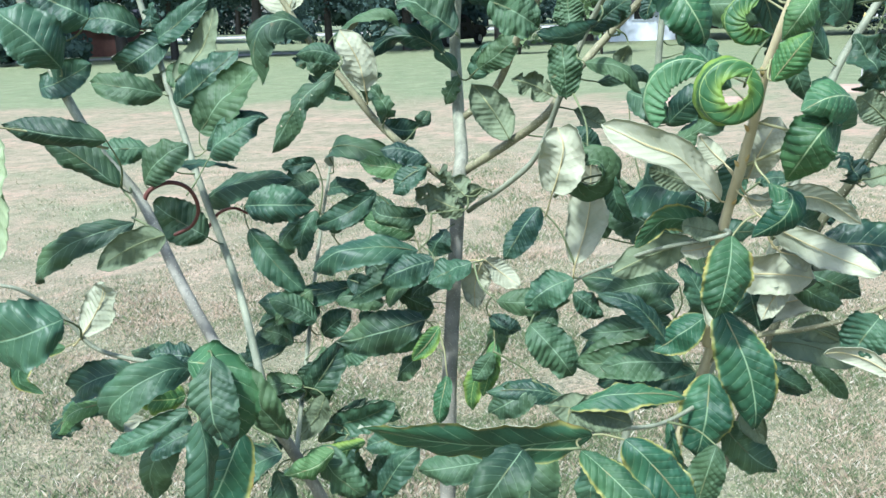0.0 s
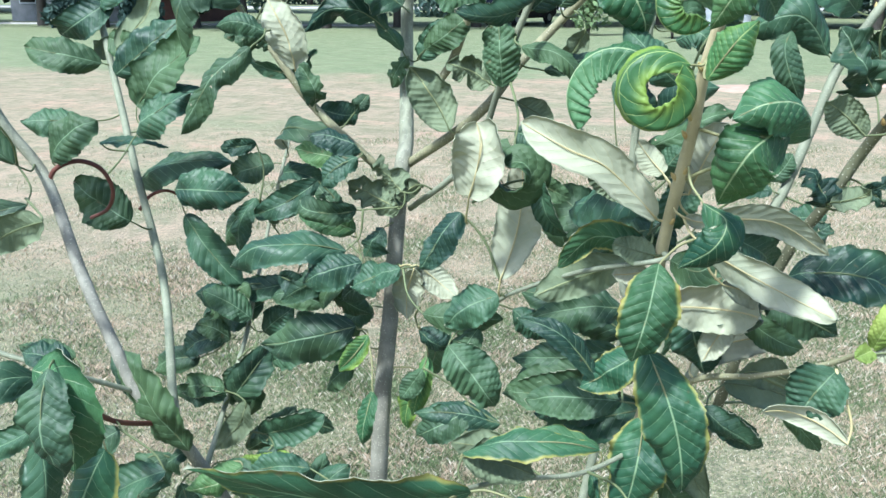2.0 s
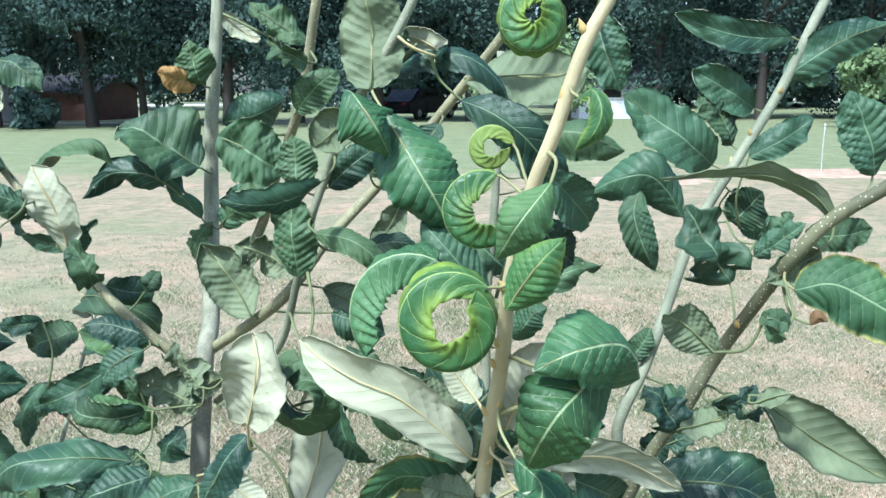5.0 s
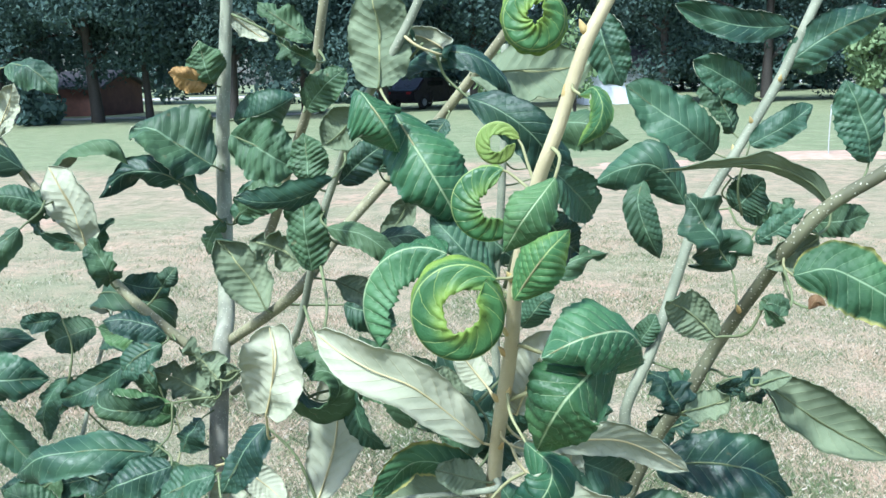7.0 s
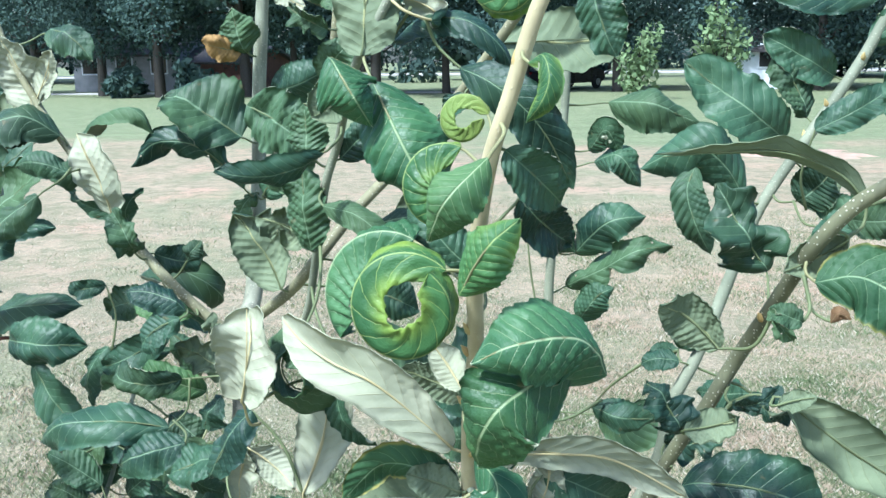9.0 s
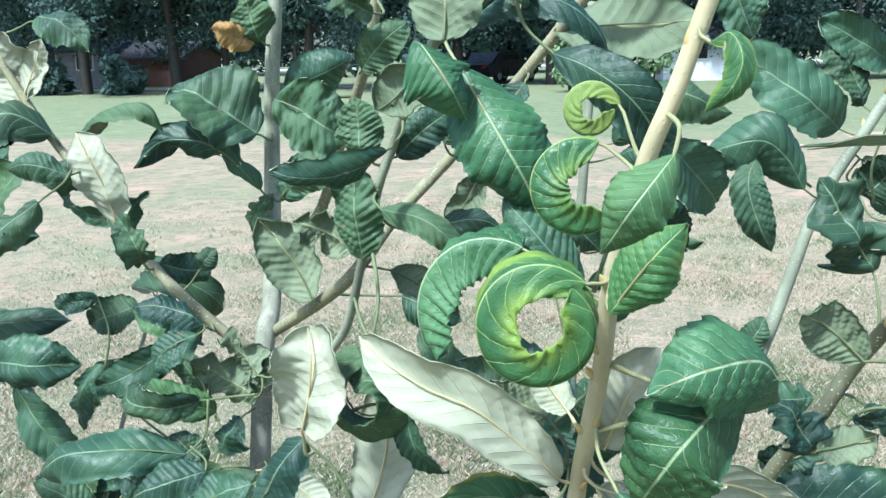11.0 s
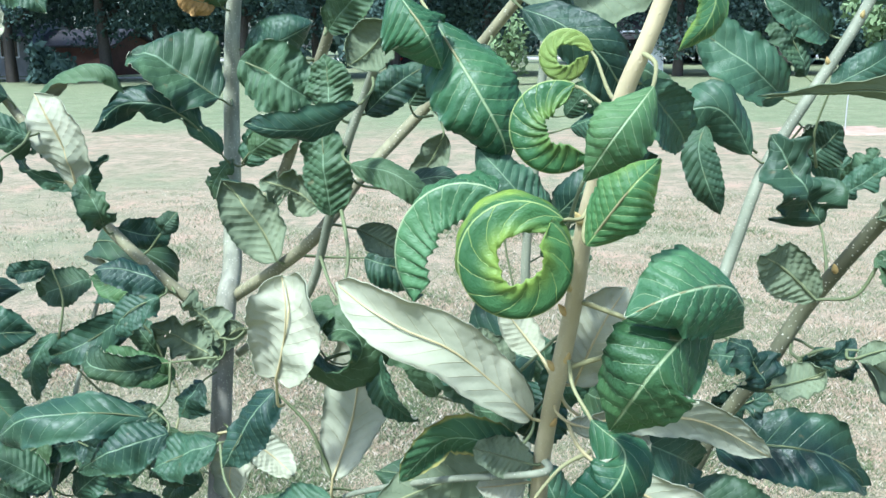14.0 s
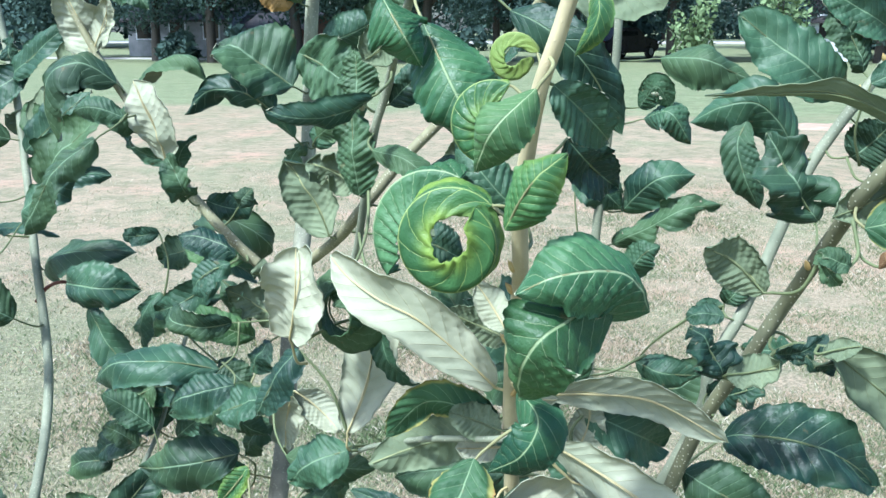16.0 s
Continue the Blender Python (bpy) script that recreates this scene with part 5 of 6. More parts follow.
leaf("N", (0.221, 0.765, 1.166), (0.279, 0.746, 1.102), 0.035, -15, 40, 20, "margin", foot=(0.227, 0.822, 1.152))
leaf("N", (0.260, 0.830, 1.146), (0.319, 0.829, 1.069), 0.048, -10, 40, 18, "margin", foot=(0.227, 0.822, 1.152))
leaf("N", (0.212, 0.883, 1.151), (0.321, 0.905, 1.154), 0.028, -55, 40, 20, "margin", foot=(0.212, 0.882, 1.144))
leaf("N", (0.212, 0.883, 1.148), (0.271, 0.887, 1.135), 0.037, 170, 30, 12, "shaded_under", foot=(0.217, 0.876, 1.122))
leaf("N", (0.355, 0.992, 1.145), (0.342, 0.980, 1.057), 0.058, 5, 25, 14, "margin", foot=(0.352, 1.001, 1.116))
leaf("F", (0.353, 0.919, 1.237), (0.386, 0.915, 1.121), 0.053, 0, 30, 12, "margin", foot=(0.361, 0.950, 1.262))
leaf("F", (0.357, 0.905, 1.312), (0.341, 0.885, 1.239), 0.047, 5, 45, 16, "margin", foot=(0.387, 0.936, 1.326))
leaf("N", (0.372, 1.010, 1.081), (0.434, 1.015, 1.025), 0.045, 15, 30, 20, foot=(0.374, 1.008, 1.118))
leaf("N", (0.349, 0.895, 1.111), (0.333, 0.900, 1.040), 0.037, 10, 40, 18, foot=(0.308, 0.953, 1.108))
leaf("F", (0.362, 0.944, 1.264), (0.435, 0.924, 1.266), 0.043, 190, 90, 14, "felt", foot=(0.352, 0.980, 1.248))
leaf("F", (0.399, 0.930, 1.314), (0.486, 0.900, 1.278), 0.031, 186, 35, 14, "felt", foot=(0.374, 0.942, 1.341))
shaped("X", [(0.351, 0.985, 1.297), (0.328, 0.979, 1.310), (0.303, 0.973, 1.311), (0.276, 0.975, 1.284)], 0.030, -30, -16, "margin", 0, foot=(0.331, 0.983, 1.287))
leaf("M", (0.127, 1.110, 1.185), (0.212, 1.109, 1.186), 0.035, 10, 30, 18, foot=(0.096, 1.151, 1.222))
leaf("X", (0.168, 1.040, 1.180), (0.215, 1.040, 1.121), 0.048, 0, 30, 14, foot=(0.197, 1.058, 1.198))
leaf("M", (0.127, 1.239, 1.128), (0.107, 1.239, 1.058), 0.031, 15, 40, 20, foot=(0.093, 1.224, 1.069))
leaf("F", (0.298, 1.080, 1.152), (0.217, 1.080, 1.118), 0.036, 0, 30, 18, foot=(0.320, 1.071, 1.148))
leaf("F", (0.333, 1.030, 1.142), (0.245, 1.031, 1.135), 0.042, 15, 25, 15, foot=(0.354, 1.029, 1.142))
leaf("T", (0.493, 0.914, 1.234), (0.469, 0.912, 1.193), 0.045, 10, 60, 20, foot=(0.489, 0.914, 1.240))
leaf("T", (0.502, 0.894, 1.184), (0.438, 0.889, 1.207), 0.021, 160, 30, 15, "felt", foot=(0.492, 0.914, 1.235))
leaf("T", (0.405, 0.994, 1.159), (0.457, 0.997, 1.126), 0.028, 30, 40, 20, foot=(0.390, 1.000, 1.177))
leaf("D", (0.493, 1.133, 1.103), (0.534, 1.133, 1.060), 0.023, 20, 30, 20, foot=(0.426, 1.093, 1.120))
leaf("F", (0.128, 0.992, 0.952), (0.239, 0.993, 0.943), 0.059, 5, 40, 15, foot=(0.150, 1.018, 0.954))
leaf("F", (0.145, 1.021, 0.950), (0.248, 1.022, 0.920), 0.060, 20, 40, 15, foot=(0.179, 1.005, 0.977))
leaf("C", (-0.100, 1.186, 0.930), (-0.055, 1.185, 0.869), 0.044, 10, 40, 15, foot=(-0.089, 1.209, 0.962))
leaf("C", (-0.159, 1.153, 0.938), (-0.173, 1.151, 0.862), 0.031, 10, 40, 20, foot=(-0.141, 1.144, 0.983))
leaf("Q", (-0.042, 1.185, 0.875), (-0.094, 1.182, 0.807), 0.045, 10, 40, 20, foot=(-0.055, 1.226, 0.862))
shaped("A", [(-0.402, 0.975, 1.419), (-0.399, 0.957, 1.378), (-0.401, 0.953, 1.329), (-0.417, 0.965, 1.265)], 0.072, 178, 12, "pale", 10, foot=(-0.295, 1.035, 1.384))
leaf("M", (0.104, 1.171, 1.216), (0.095, 1.171, 1.157), 0.037, 180, 20, 14, "felt", foot=(0.072, 1.209, 1.203))
leaf("M", (0.108, 1.171, 1.220), (0.150, 1.171, 1.185), 0.031, 180, 40, 14, "felt", foot=(0.099, 1.177, 1.213))
leaf("A", (-0.426, 1.135, 1.444), (-0.355, 1.135, 1.473), 0.042, 10, 30, 15, foot=(-0.401, 1.136, 1.455))
leaf("A", (-0.352, 1.135, 1.525), (-0.428, 1.135, 1.567), 0.071, 0, 20, 15, foot=(-0.416, 1.135, 1.494))
leaf("B", (-0.399, 1.421, 1.548), (-0.399, 1.421, 1.499), 0.033, 20, 20, 20, foot=(-0.408, 1.421, 1.508))
leaf("B", (-0.422, 1.419, 1.508), (-0.521, 1.415, 1.524), 0.051, 0, 40, 18, foot=(-0.408, 1.421, 1.508))
leaf("B", (-0.377, 1.416, 1.499), (-0.457, 1.414, 1.451), 0.051, -20, 60, 18, foot=(-0.402, 1.416, 1.491))
leaf("B", (-0.381, 1.403, 1.450), (-0.393, 1.403, 1.418), 0.033, 120, 20, 20, "shaded_under", foot=(-0.383, 1.403, 1.449))
leaf("B", (-0.363, 1.394, 1.434), (-0.294, 1.396, 1.536), 0.050, 170, 20, 15, "shaded_under", foot=(-0.377, 1.394, 1.428))
shaped("L", [(-0.113, 1.240, 1.496), (-0.137, 1.220, 1.516), (-0.168, 1.210, 1.505), (-0.180, 1.210, 1.473), (-0.173, 1.220, 1.437)], 0.056, 10, -25, "top", 0, foot=(-0.113, 1.250, 1.484))
leaf("L", (-0.078, 1.245, 1.449), (-0.137, 1.244, 1.464), 0.036, 10, 50, 20, "torn", foot=(-0.080, 1.245, 1.447))
leaf("M", (0.101, 1.224, 1.068), (0.082, 1.224, 0.996), 0.030, 10, 30, 18, "young", foot=(0.054, 1.225, 1.072))
leaf("C", (-0.086, 1.208, 0.960), (-0.111, 1.203, 0.891), 0.046, 10, 30, 18, foot=(-0.120, 1.218, 0.974))
leaf("A", (-0.186, 1.080, 1.002), (-0.181, 1.078, 0.947), 0.041, 10, 80, 20, foot=(-0.162, 1.087, 1.001))
leaf("M", (0.176, 1.205, 0.897), (0.115, 1.204, 0.862), 0.068, 10, 30, 15, foot=(0.048, 1.203, 0.902))
leaf("L", (-0.136, 1.246, 1.511), (-0.200, 1.245, 1.490), 0.037, -15, 40, 15, foot=(-0.131, 1.246, 1.513))
leaf("B", (-0.381, 1.403, 1.449), (-0.317, 1.405, 1.434), 0.040, 20, 30, 15, foot=(-0.386, 1.403, 1.447))
leaf("L", (-0.059, 1.176, 1.468), (-0.114, 1.176, 1.472), 0.026, 0, 50, 15, foot=(-0.079, 1.227, 1.489))
leaf("B", (-0.307, 1.347, 1.338), (-0.213, 1.349, 1.380), 0.041, -20, 60, 15, foot=(-0.331, 1.345, 1.329))
leaf("C", (-0.199, 1.443, 1.215), (-0.245, 1.441, 1.149), 0.041, 10, 50, 20, foot=(-0.169, 1.445, 1.214))
leaf("F", (0.395, 0.962, 1.487), (0.417, 1.003, 1.455), 0.032, 10, 20, 15, foot=(0.371, 0.956, 1.440))
leaf("F", (0.402, 0.884, 1.522), (0.424, 0.914, 1.493), 0.027, 5, 25, 14, foot=(0.396, 0.883, 1.524))
shaped("G", [(0.394, 1.520, 1.514), (0.444, 1.490, 1.513), (0.494, 1.510, 1.491)], 0.053, -8, -18, "top", 0, foot=(0.347, 1.498, 1.512))
shaped("G", [(0.379, 1.520, 1.447), (0.409, 1.490, 1.457), (0.433, 1.500, 1.422)], 0.039, 0, -20, "top", 0, foot=(0.342, 1.498, 1.441))
shaped("G", [(0.373, 1.520, 1.459), (0.394, 1.490, 1.485), (0.409, 1.500, 1.460)], 0.033, 10, -15, "top", 0, foot=(0.344, 1.498, 1.474))
shaped("G", [(0.358, 1.520, 1.339), (0.398, 1.490, 1.382), (0.439, 1.510, 1.387)], 0.051, 5, -12, "top", 0, foot=(0.336, 1.497, 1.352))
shaped("G", [(0.348, 1.520, 1.299), (0.398, 1.500, 1.329), (0.434, 1.490, 1.352), (0.470, 1.510, 1.354)], 0.042, 0, -15, "torn", 0, foot=(0.332, 1.497, 1.295))
shaped("G", [(0.300, 1.520, 1.391), (0.332, 1.490, 1.375), (0.360, 1.510, 1.343)], 0.055, 0, -14, "top", 0, foot=(0.332, 1.497, 1.211))
leaf("S", (0.400, 1.338, 1.222), (0.466, 1.337, 1.216), 0.035, 10, 30, 14, foot=(0.459, 1.306, 1.289))
leaf("S", (0.454, 1.312, 1.286), (0.482, 1.312, 1.296), 0.021, 10, 30, 14, foot=(0.482, 1.272, 1.307))
leaf("F", (0.410, 0.966, 1.322), (0.454, 1.009, 1.285), 0.034, 0, 30, 14, foot=(0.404, 0.958, 1.295))
leaf("B", (-0.405, 1.414, 1.487), (-0.309, 1.416, 1.552), 0.043, 10, 25, 15, foot=(-0.401, 1.415, 1.488))
leaf("L", (-0.144, 1.245, 1.522), (-0.167, 1.234, 1.592), 0.055, 180, 25, 14, "felt", foot=(-0.141, 1.245, 1.526))
leaf("L", (-0.141, 1.245, 1.526), (-0.110, 1.235, 1.579), 0.033, 180, 20, 14, "felt", foot=(-0.140, 1.245, 1.527))
leaf("R1", (0.335, 1.165, 1.574), (0.435, 1.164, 1.579), 0.053, 168, 25, 10, "shaded_under", foot=(0.338, 1.168, 1.573))
shaped("R1c", [(0.244, 1.130, 1.436), (0.273, 1.120, 1.446), (0.292, 1.118, 1.446), (0.306, 1.130, 1.435)], 0.022, -10, -16, "top", 0, foot=(0.216, 1.108, 1.455))
leaf("R1c", (0.228, 1.088, 1.346), (0.278, 1.088, 1.319), 0.025, 15, 30, 18, foot=(0.187, 1.144, 1.384))
leaf("X", (0.387, 1.056, 1.363), (0.364, 1.056, 1.299), 0.035, 15, 30, 14, foot=(0.343, 1.045, 1.329))
leaf("F", (0.375, 0.940, 1.340), (0.398, 0.940, 1.339), 0.013, 185, 40, 18, "felt", foot=(0.367, 0.955, 1.347))
leaf("R1d", (0.195, 1.164, 1.549), (0.230, 1.165, 1.582), 0.030, 15, 30, 15, foot=(0.187, 1.204, 1.560))
leaf("R1", (0.255, 1.163, 1.495), (0.281, 1.164, 1.530), 0.026, 20, 30, 15, foot=(0.270, 1.186, 1.485))
leaf("R1", (0.280, 1.173, 1.473), (0.254, 1.173, 1.431), 0.025, 150, 30, 15, "shaded_under", foot=(0.266, 1.192, 1.491))
leaf("R1", (0.314, 1.164, 1.538), (0.298, 1.163, 1.501), 0.026, 20, 30, 15, foot=(0.314, 1.180, 1.545))
leaf("R1c", (0.217, 1.141, 1.404), (0.255, 1.141, 1.383), 0.026, 165, 40, 18, "shaded_under", foot=(0.197, 1.132, 1.409))
leaf("M", (0.087, 1.276, 1.434), (0.119, 1.276, 1.479), 0.033, 15, 40, 15, foot=(0.069, 1.289, 1.436))
leaf("M", (0.098, 1.256, 1.447), (0.151, 1.256, 1.487), 0.036, 20, 30, 15, foot=(0.084, 1.278, 1.434))
leaf("M", (0.070, 1.286, 1.437), (0.050, 1.286, 1.400), 0.025, -20, 60, 25, "torn", foot=(0.064, 1.303, 1.431))
leaf("R1c", (0.104, 1.203, 1.304), (0.073, 1.203, 1.277), 0.025, 150, 60, 25, "torn", foot=(0.117, 1.212, 1.295))
leaf("L", (0.021, 1.234, 1.378), (0.037, 1.235, 1.398), 0.022, 10, 50, 25, foot=(-0.000, 1.236, 1.356))
leaf("L", (-0.045, 1.240, 1.410), (-0.025, 1.240, 1.445), 0.020, 10, 60, 30, "torn", foot=(-0.048, 1.242, 1.406))
leaf("L", (-0.059, 1.265, 1.416), (-0.124, 1.265, 1.445), 0.020, -20, 60, 20, "torn", foot=(-0.057, 1.243, 1.416))
leaf("C", (-0.144, 1.335, 1.321), (-0.193, 1.334, 1.314), 0.025, -20, 40, 18, foot=(-0.143, 1.334, 1.243))
leaf("S", (0.482, 1.273, 1.309), (0.502, 1.273, 1.340), 0.025, 10, 40, 15, foot=(0.485, 1.264, 1.299))
leaf("S", (0.585, 1.344, 1.462), (0.617, 1.344, 1.447), 0.029, 160, 20, 12, "shaded_under", foot=(0.574, 1.327, 1.473))
leaf("S", (0.596, 1.252, 1.425), (0.624, 1.252, 1.454), 0.027, 15, 30, 15, "torn", foot=(0.573, 1.298, 1.440))
leaf("D", (0.548, 0.961, 1.424), (0.531, 0.961, 1.430), 0.016, 10, 40, 20, foot=(0.549, 0.980, 1.446))
leaf("D", (0.531, 0.961, 1.430), (0.544, 0.961, 1.414), 0.011, 20, 50, 20, "torn", foot=(0.548, 0.964, 1.427))
leaf("S", (0.640, 1.365, 1.597), (0.677, 1.365, 1.568), 0.031, 15, 30, 15, foot=(0.646, 1.359, 1.597))
leaf("F", (0.404, 0.962, 1.295), (0.413, 0.961, 1.328), 0.024, 182, 25, 12, "felt", foot=(0.406, 0.940, 1.293))
leaf("F", (0.427, 0.993, 1.251), (0.482, 0.994, 1.219), 0.027, 15, 40, 15, foot=(0.381, 0.993, 1.257))
leaf("F", (0.386, 0.993, 1.257), (0.405, 0.994, 1.190), 0.043, 15, 40, 15, foot=(0.358, 0.991, 1.257))
leaf("F", (0.419, 0.962, 1.249), (0.399, 0.963, 1.213), 0.025, 178, 40, 15, "felt", foot=(0.417, 0.993, 1.252))
leaf("F", (0.351, 0.978, 1.247), (0.354, 0.979, 1.199), 0.026, 182, 25, 12, "felt", foot=(0.357, 0.992, 1.252))
leaf("S", (0.483, 1.262, 1.300), (0.450, 1.263, 1.294), 0.023, 15, 30, 15, foot=(0.494, 1.271, 1.294))
leaf("D", (0.476, 1.097, 1.291), (0.513, 1.097, 1.304), 0.029, 20, 40, 18, "torn", foot=(0.482, 1.074, 1.284))
leaf("F", (0.407, 0.941, 1.288), (0.463, 0.941, 1.279), 0.026, 185, 25, 12, "felt", foot=(0.395, 0.932, 1.318))
leaf("X", (0.356, 0.972, 1.300), (0.321, 0.972, 1.308), 0.025, 175, 30, 12, "shaded_under", foot=(0.360, 0.971, 1.301))
leaf("F", (0.351, 0.983, 1.283), (0.322, 0.983, 1.278), 0.021, 182, 30, 12, "felt", foot=(0.359, 0.983, 1.284))
leaf("X", (0.354, 1.056, 1.302), (0.309, 1.088, 1.286), 0.033, 10, 30, 15, foot=(0.333, 0.991, 1.287))
leaf("C", (-0.100, 1.354, 1.133), (-0.213, 1.353, 1.112), 0.035, -10, 40, 16, foot=(-0.135, 1.366, 1.120))
leaf("M", (0.020, 1.284, 1.129), (-0.016, 1.284, 1.084), 0.038, 15, 30, 18, foot=(0.057, 1.239, 1.135))
leaf("C", (-0.226, 1.422, 1.074), (-0.280, 1.421, 1.044), 0.037, 10, 30, 16, foot=(-0.167, 1.381, 1.089))
leaf("C", (-0.212, 1.362, 1.045), (-0.283, 1.360, 1.010), 0.049, 15, 30, 16, foot=(-0.192, 1.332, 1.051))
leaf("C", (-0.258, 1.361, 1.006), (-0.327, 1.359, 0.981), 0.043, 10, 40, 16, foot=(-0.209, 1.357, 1.046))
leaf("M", (0.046, 1.182, 1.128), (0.010, 1.182, 1.083), 0.026, 5, 30, 16, "young", foot=(0.027, 1.203, 1.127))
leaf("X", (0.215, 1.047, 1.232), (0.165, 1.047, 1.198), 0.042, 5, 30, 14, foot=(0.221, 1.054, 1.229))
leaf("X", (0.195, 1.057, 1.194), (0.172, 1.058, 1.149), 0.030, 10, 30, 14, foot=(0.208, 1.062, 1.218))
leaf("M", (-0.087, 1.304, 1.104), (-0.036, 1.304, 1.077), 0.026, 20, 30, 18, foot=(-0.048, 1.303, 1.125))
leaf("C", (-0.116, 1.283, 1.042), (-0.062, 1.284, 1.065), 0.039, 15, 30, 18, foot=(-0.140, 1.284, 1.059))
leaf("R1c", (0.082, 1.203, 1.294), (0.049, 1.203, 1.323), 0.033, 150, 50, 20, "torn", foot=(0.106, 1.204, 1.303))
leaf("L", (0.060, 1.224, 1.300), (0.048, 1.224, 1.264), 0.023, 160, 40, 20, "shaded_under", foot=(0.055, 1.244, 1.304))
leaf("F", (0.327, 1.099, 1.166), (0.224, 1.099, 1.149), 0.035, 5, 30, 16, foot=(0.315, 1.073, 1.149))
leaf("X", (0.334, 0.993, 1.286), (0.255, 0.994, 1.251), 0.037, 172, 25, 12, "shaded_under", foot=(0.329, 0.978, 1.287))
leaf("F", (0.332, 1.077, 1.217), (0.244, 1.078, 1.197), 0.045, 10, 30, 16, foot=(0.325, 1.094, 1.163))
leaf("T", (0.395, 1.015, 1.196), (0.470, 1.015, 1.221), 0.037, 178, 30, 14, "felt", foot=(0.396, 0.996, 1.183))
leaf("D", (0.463, 1.097, 1.228), (0.529, 1.098, 1.197), 0.046, 10, 30, 16, foot=(0.457, 1.087, 1.227))
leaf("T", (0.483, 0.994, 1.185), (0.429, 0.994, 1.192), 0.029, 160, 30, 16, "shaded_under", foot=(0.443, 0.951, 1.210))
leaf("F", (0.269, 0.999, 1.006), (0.302, 1.002, 0.930), 0.046, 10, 40, 16, foot=(0.238, 1.010, 1.027))
leaf("F", (0.319, 0.978, 1.023), (0.342, 0.982, 0.949), 0.045, 10, 40, 16, foot=(0.264, 1.001, 1.009))
leaf("F", (0.176, 1.001, 0.977), (0.129, 1.000, 0.899), 0.054, 10, 40, 16, foot=(0.203, 1.024, 0.975))
leaf("F", (0.198, 1.019, 0.981), (0.241, 1.021, 0.896), 0.061, 20, 40, 16, foot=(0.226, 1.043, 0.947))
leaf("M", (0.092, 1.100, 0.862), (0.116, 1.099, 0.799), 0.051, 10, 40, 16, foot=(0.046, 1.200, 0.853))
leaf("F", (0.249, 0.998, 1.046), (0.237, 1.001, 0.974), 0.042, 20, 40, 16, foot=(0.228, 1.020, 1.011))
leaf("F", (0.349, 0.994, 1.206), (0.298, 0.994, 1.169), 0.037, 10, 30, 16, "margin", foot=(0.355, 1.007, 1.206))
leaf("C", (-0.064, 1.202, 0.955), (-0.131, 1.202, 0.942), 0.027, -20, 40, 18, "young", foot=(-0.092, 1.210, 0.961))
leaf("A", (-0.126, 1.174, 0.799), (-0.244, 1.169, 0.754), 0.067, 5, 40, 15, foot=(-0.090, 1.170, 0.837))
leaf("A", (-0.091, 1.176, 0.837), (-0.039, 1.178, 0.896), 0.044, 15, 40, 15, foot=(-0.079, 1.139, 0.839))
leaf("M", (0.118, 1.172, 1.113), (0.101, 1.171, 1.039), 0.026, 5, 40, 16, "young", foot=(0.114, 1.146, 1.158))
leaf("M", (0.113, 1.151, 1.152), (0.153, 1.151, 1.136), 0.028, 20, 40, 20, foot=(0.123, 1.116, 1.191))
leaf("U", (-0.201, 0.974, 1.077), (-0.259, 0.973, 1.042), 0.030, 20, 40, 18, foot=(-0.224, 1.002, 1.093))
leaf("M", (-0.050, 1.304, 1.119), (-0.119, 1.304, 1.124), 0.038, 15, 40, 18, foot=(-0.033, 1.296, 1.159))
leaf("M", (-0.032, 1.335, 1.223), (-0.065, 1.335, 1.270), 0.032, 10, 60, 18, foot=(0.004, 1.279, 1.218))
leaf("M", (-0.027, 1.254, 1.158), (0.030, 1.254, 1.129), 0.034, 15, 40, 18, foot=(0.012, 1.244, 1.183))
leaf("M", (0.012, 1.223, 1.072), (-0.020, 1.223, 1.037), 0.031, 10, 40, 18, "shaded_under", foot=(0.029, 1.224, 1.097))
leaf("C", (-0.160, 1.363, 1.051), (-0.114, 1.364, 1.090), 0.042, 15, 40, 18, foot=(-0.172, 1.342, 1.070))
leaf("N", (0.059, 0.944, 1.088), (-0.001, 0.944, 1.075), 0.031, 15, 40, 18, foot=(0.148, 0.845, 1.118))
leaf("N", (0.141, 0.838, 1.118), (0.073, 0.838, 1.105), 0.033, 10, 50, 18, foot=(0.189, 0.878, 1.120))
leaf("U", (-0.188, 0.963, 1.165), (-0.237, 0.963, 1.168), 0.032, 20, 40, 18, foot=(-0.230, 0.984, 1.147))
leaf("V", (-0.152, 0.977, 1.089), (-0.203, 0.973, 1.047), 0.039, 20, 40, 18, foot=(-0.158, 0.981, 1.097))
leaf("R1c", (0.080, 1.203, 1.274), (0.020, 1.203, 1.301), 0.043, 160, 50, 20, "torn", foot=(0.086, 1.203, 1.295))
leaf("X", (0.341, 1.045, 1.335), (0.295, 1.046, 1.351), 0.030, 165, 30, 16, "shaded_under", foot=(0.352, 1.049, 1.300))
leaf("X", (0.353, 1.119, 1.312), (0.272, 1.202, 1.281), 0.074, 15, 25, 14, foot=(0.365, 1.071, 1.306))
leaf("X", (0.367, 1.077, 1.307), (0.345, 1.077, 1.269), 0.050, 15, 25, 14, foot=(0.350, 1.045, 1.299))
shaped("F", [(0.385, 0.891, 1.363), (0.400, 0.873, 1.354), (0.392, 0.869, 1.335), (0.370, 0.885, 1.315)], 0.035, 0, -34, "glossy", 0, foot=(0.374, 0.910, 1.386))
leaf("B", (-0.176, 1.120, 1.035), (-0.255, 1.138, 1.100), 0.037, 20, 30, 15, foot=(-0.164, 1.108, 1.052))
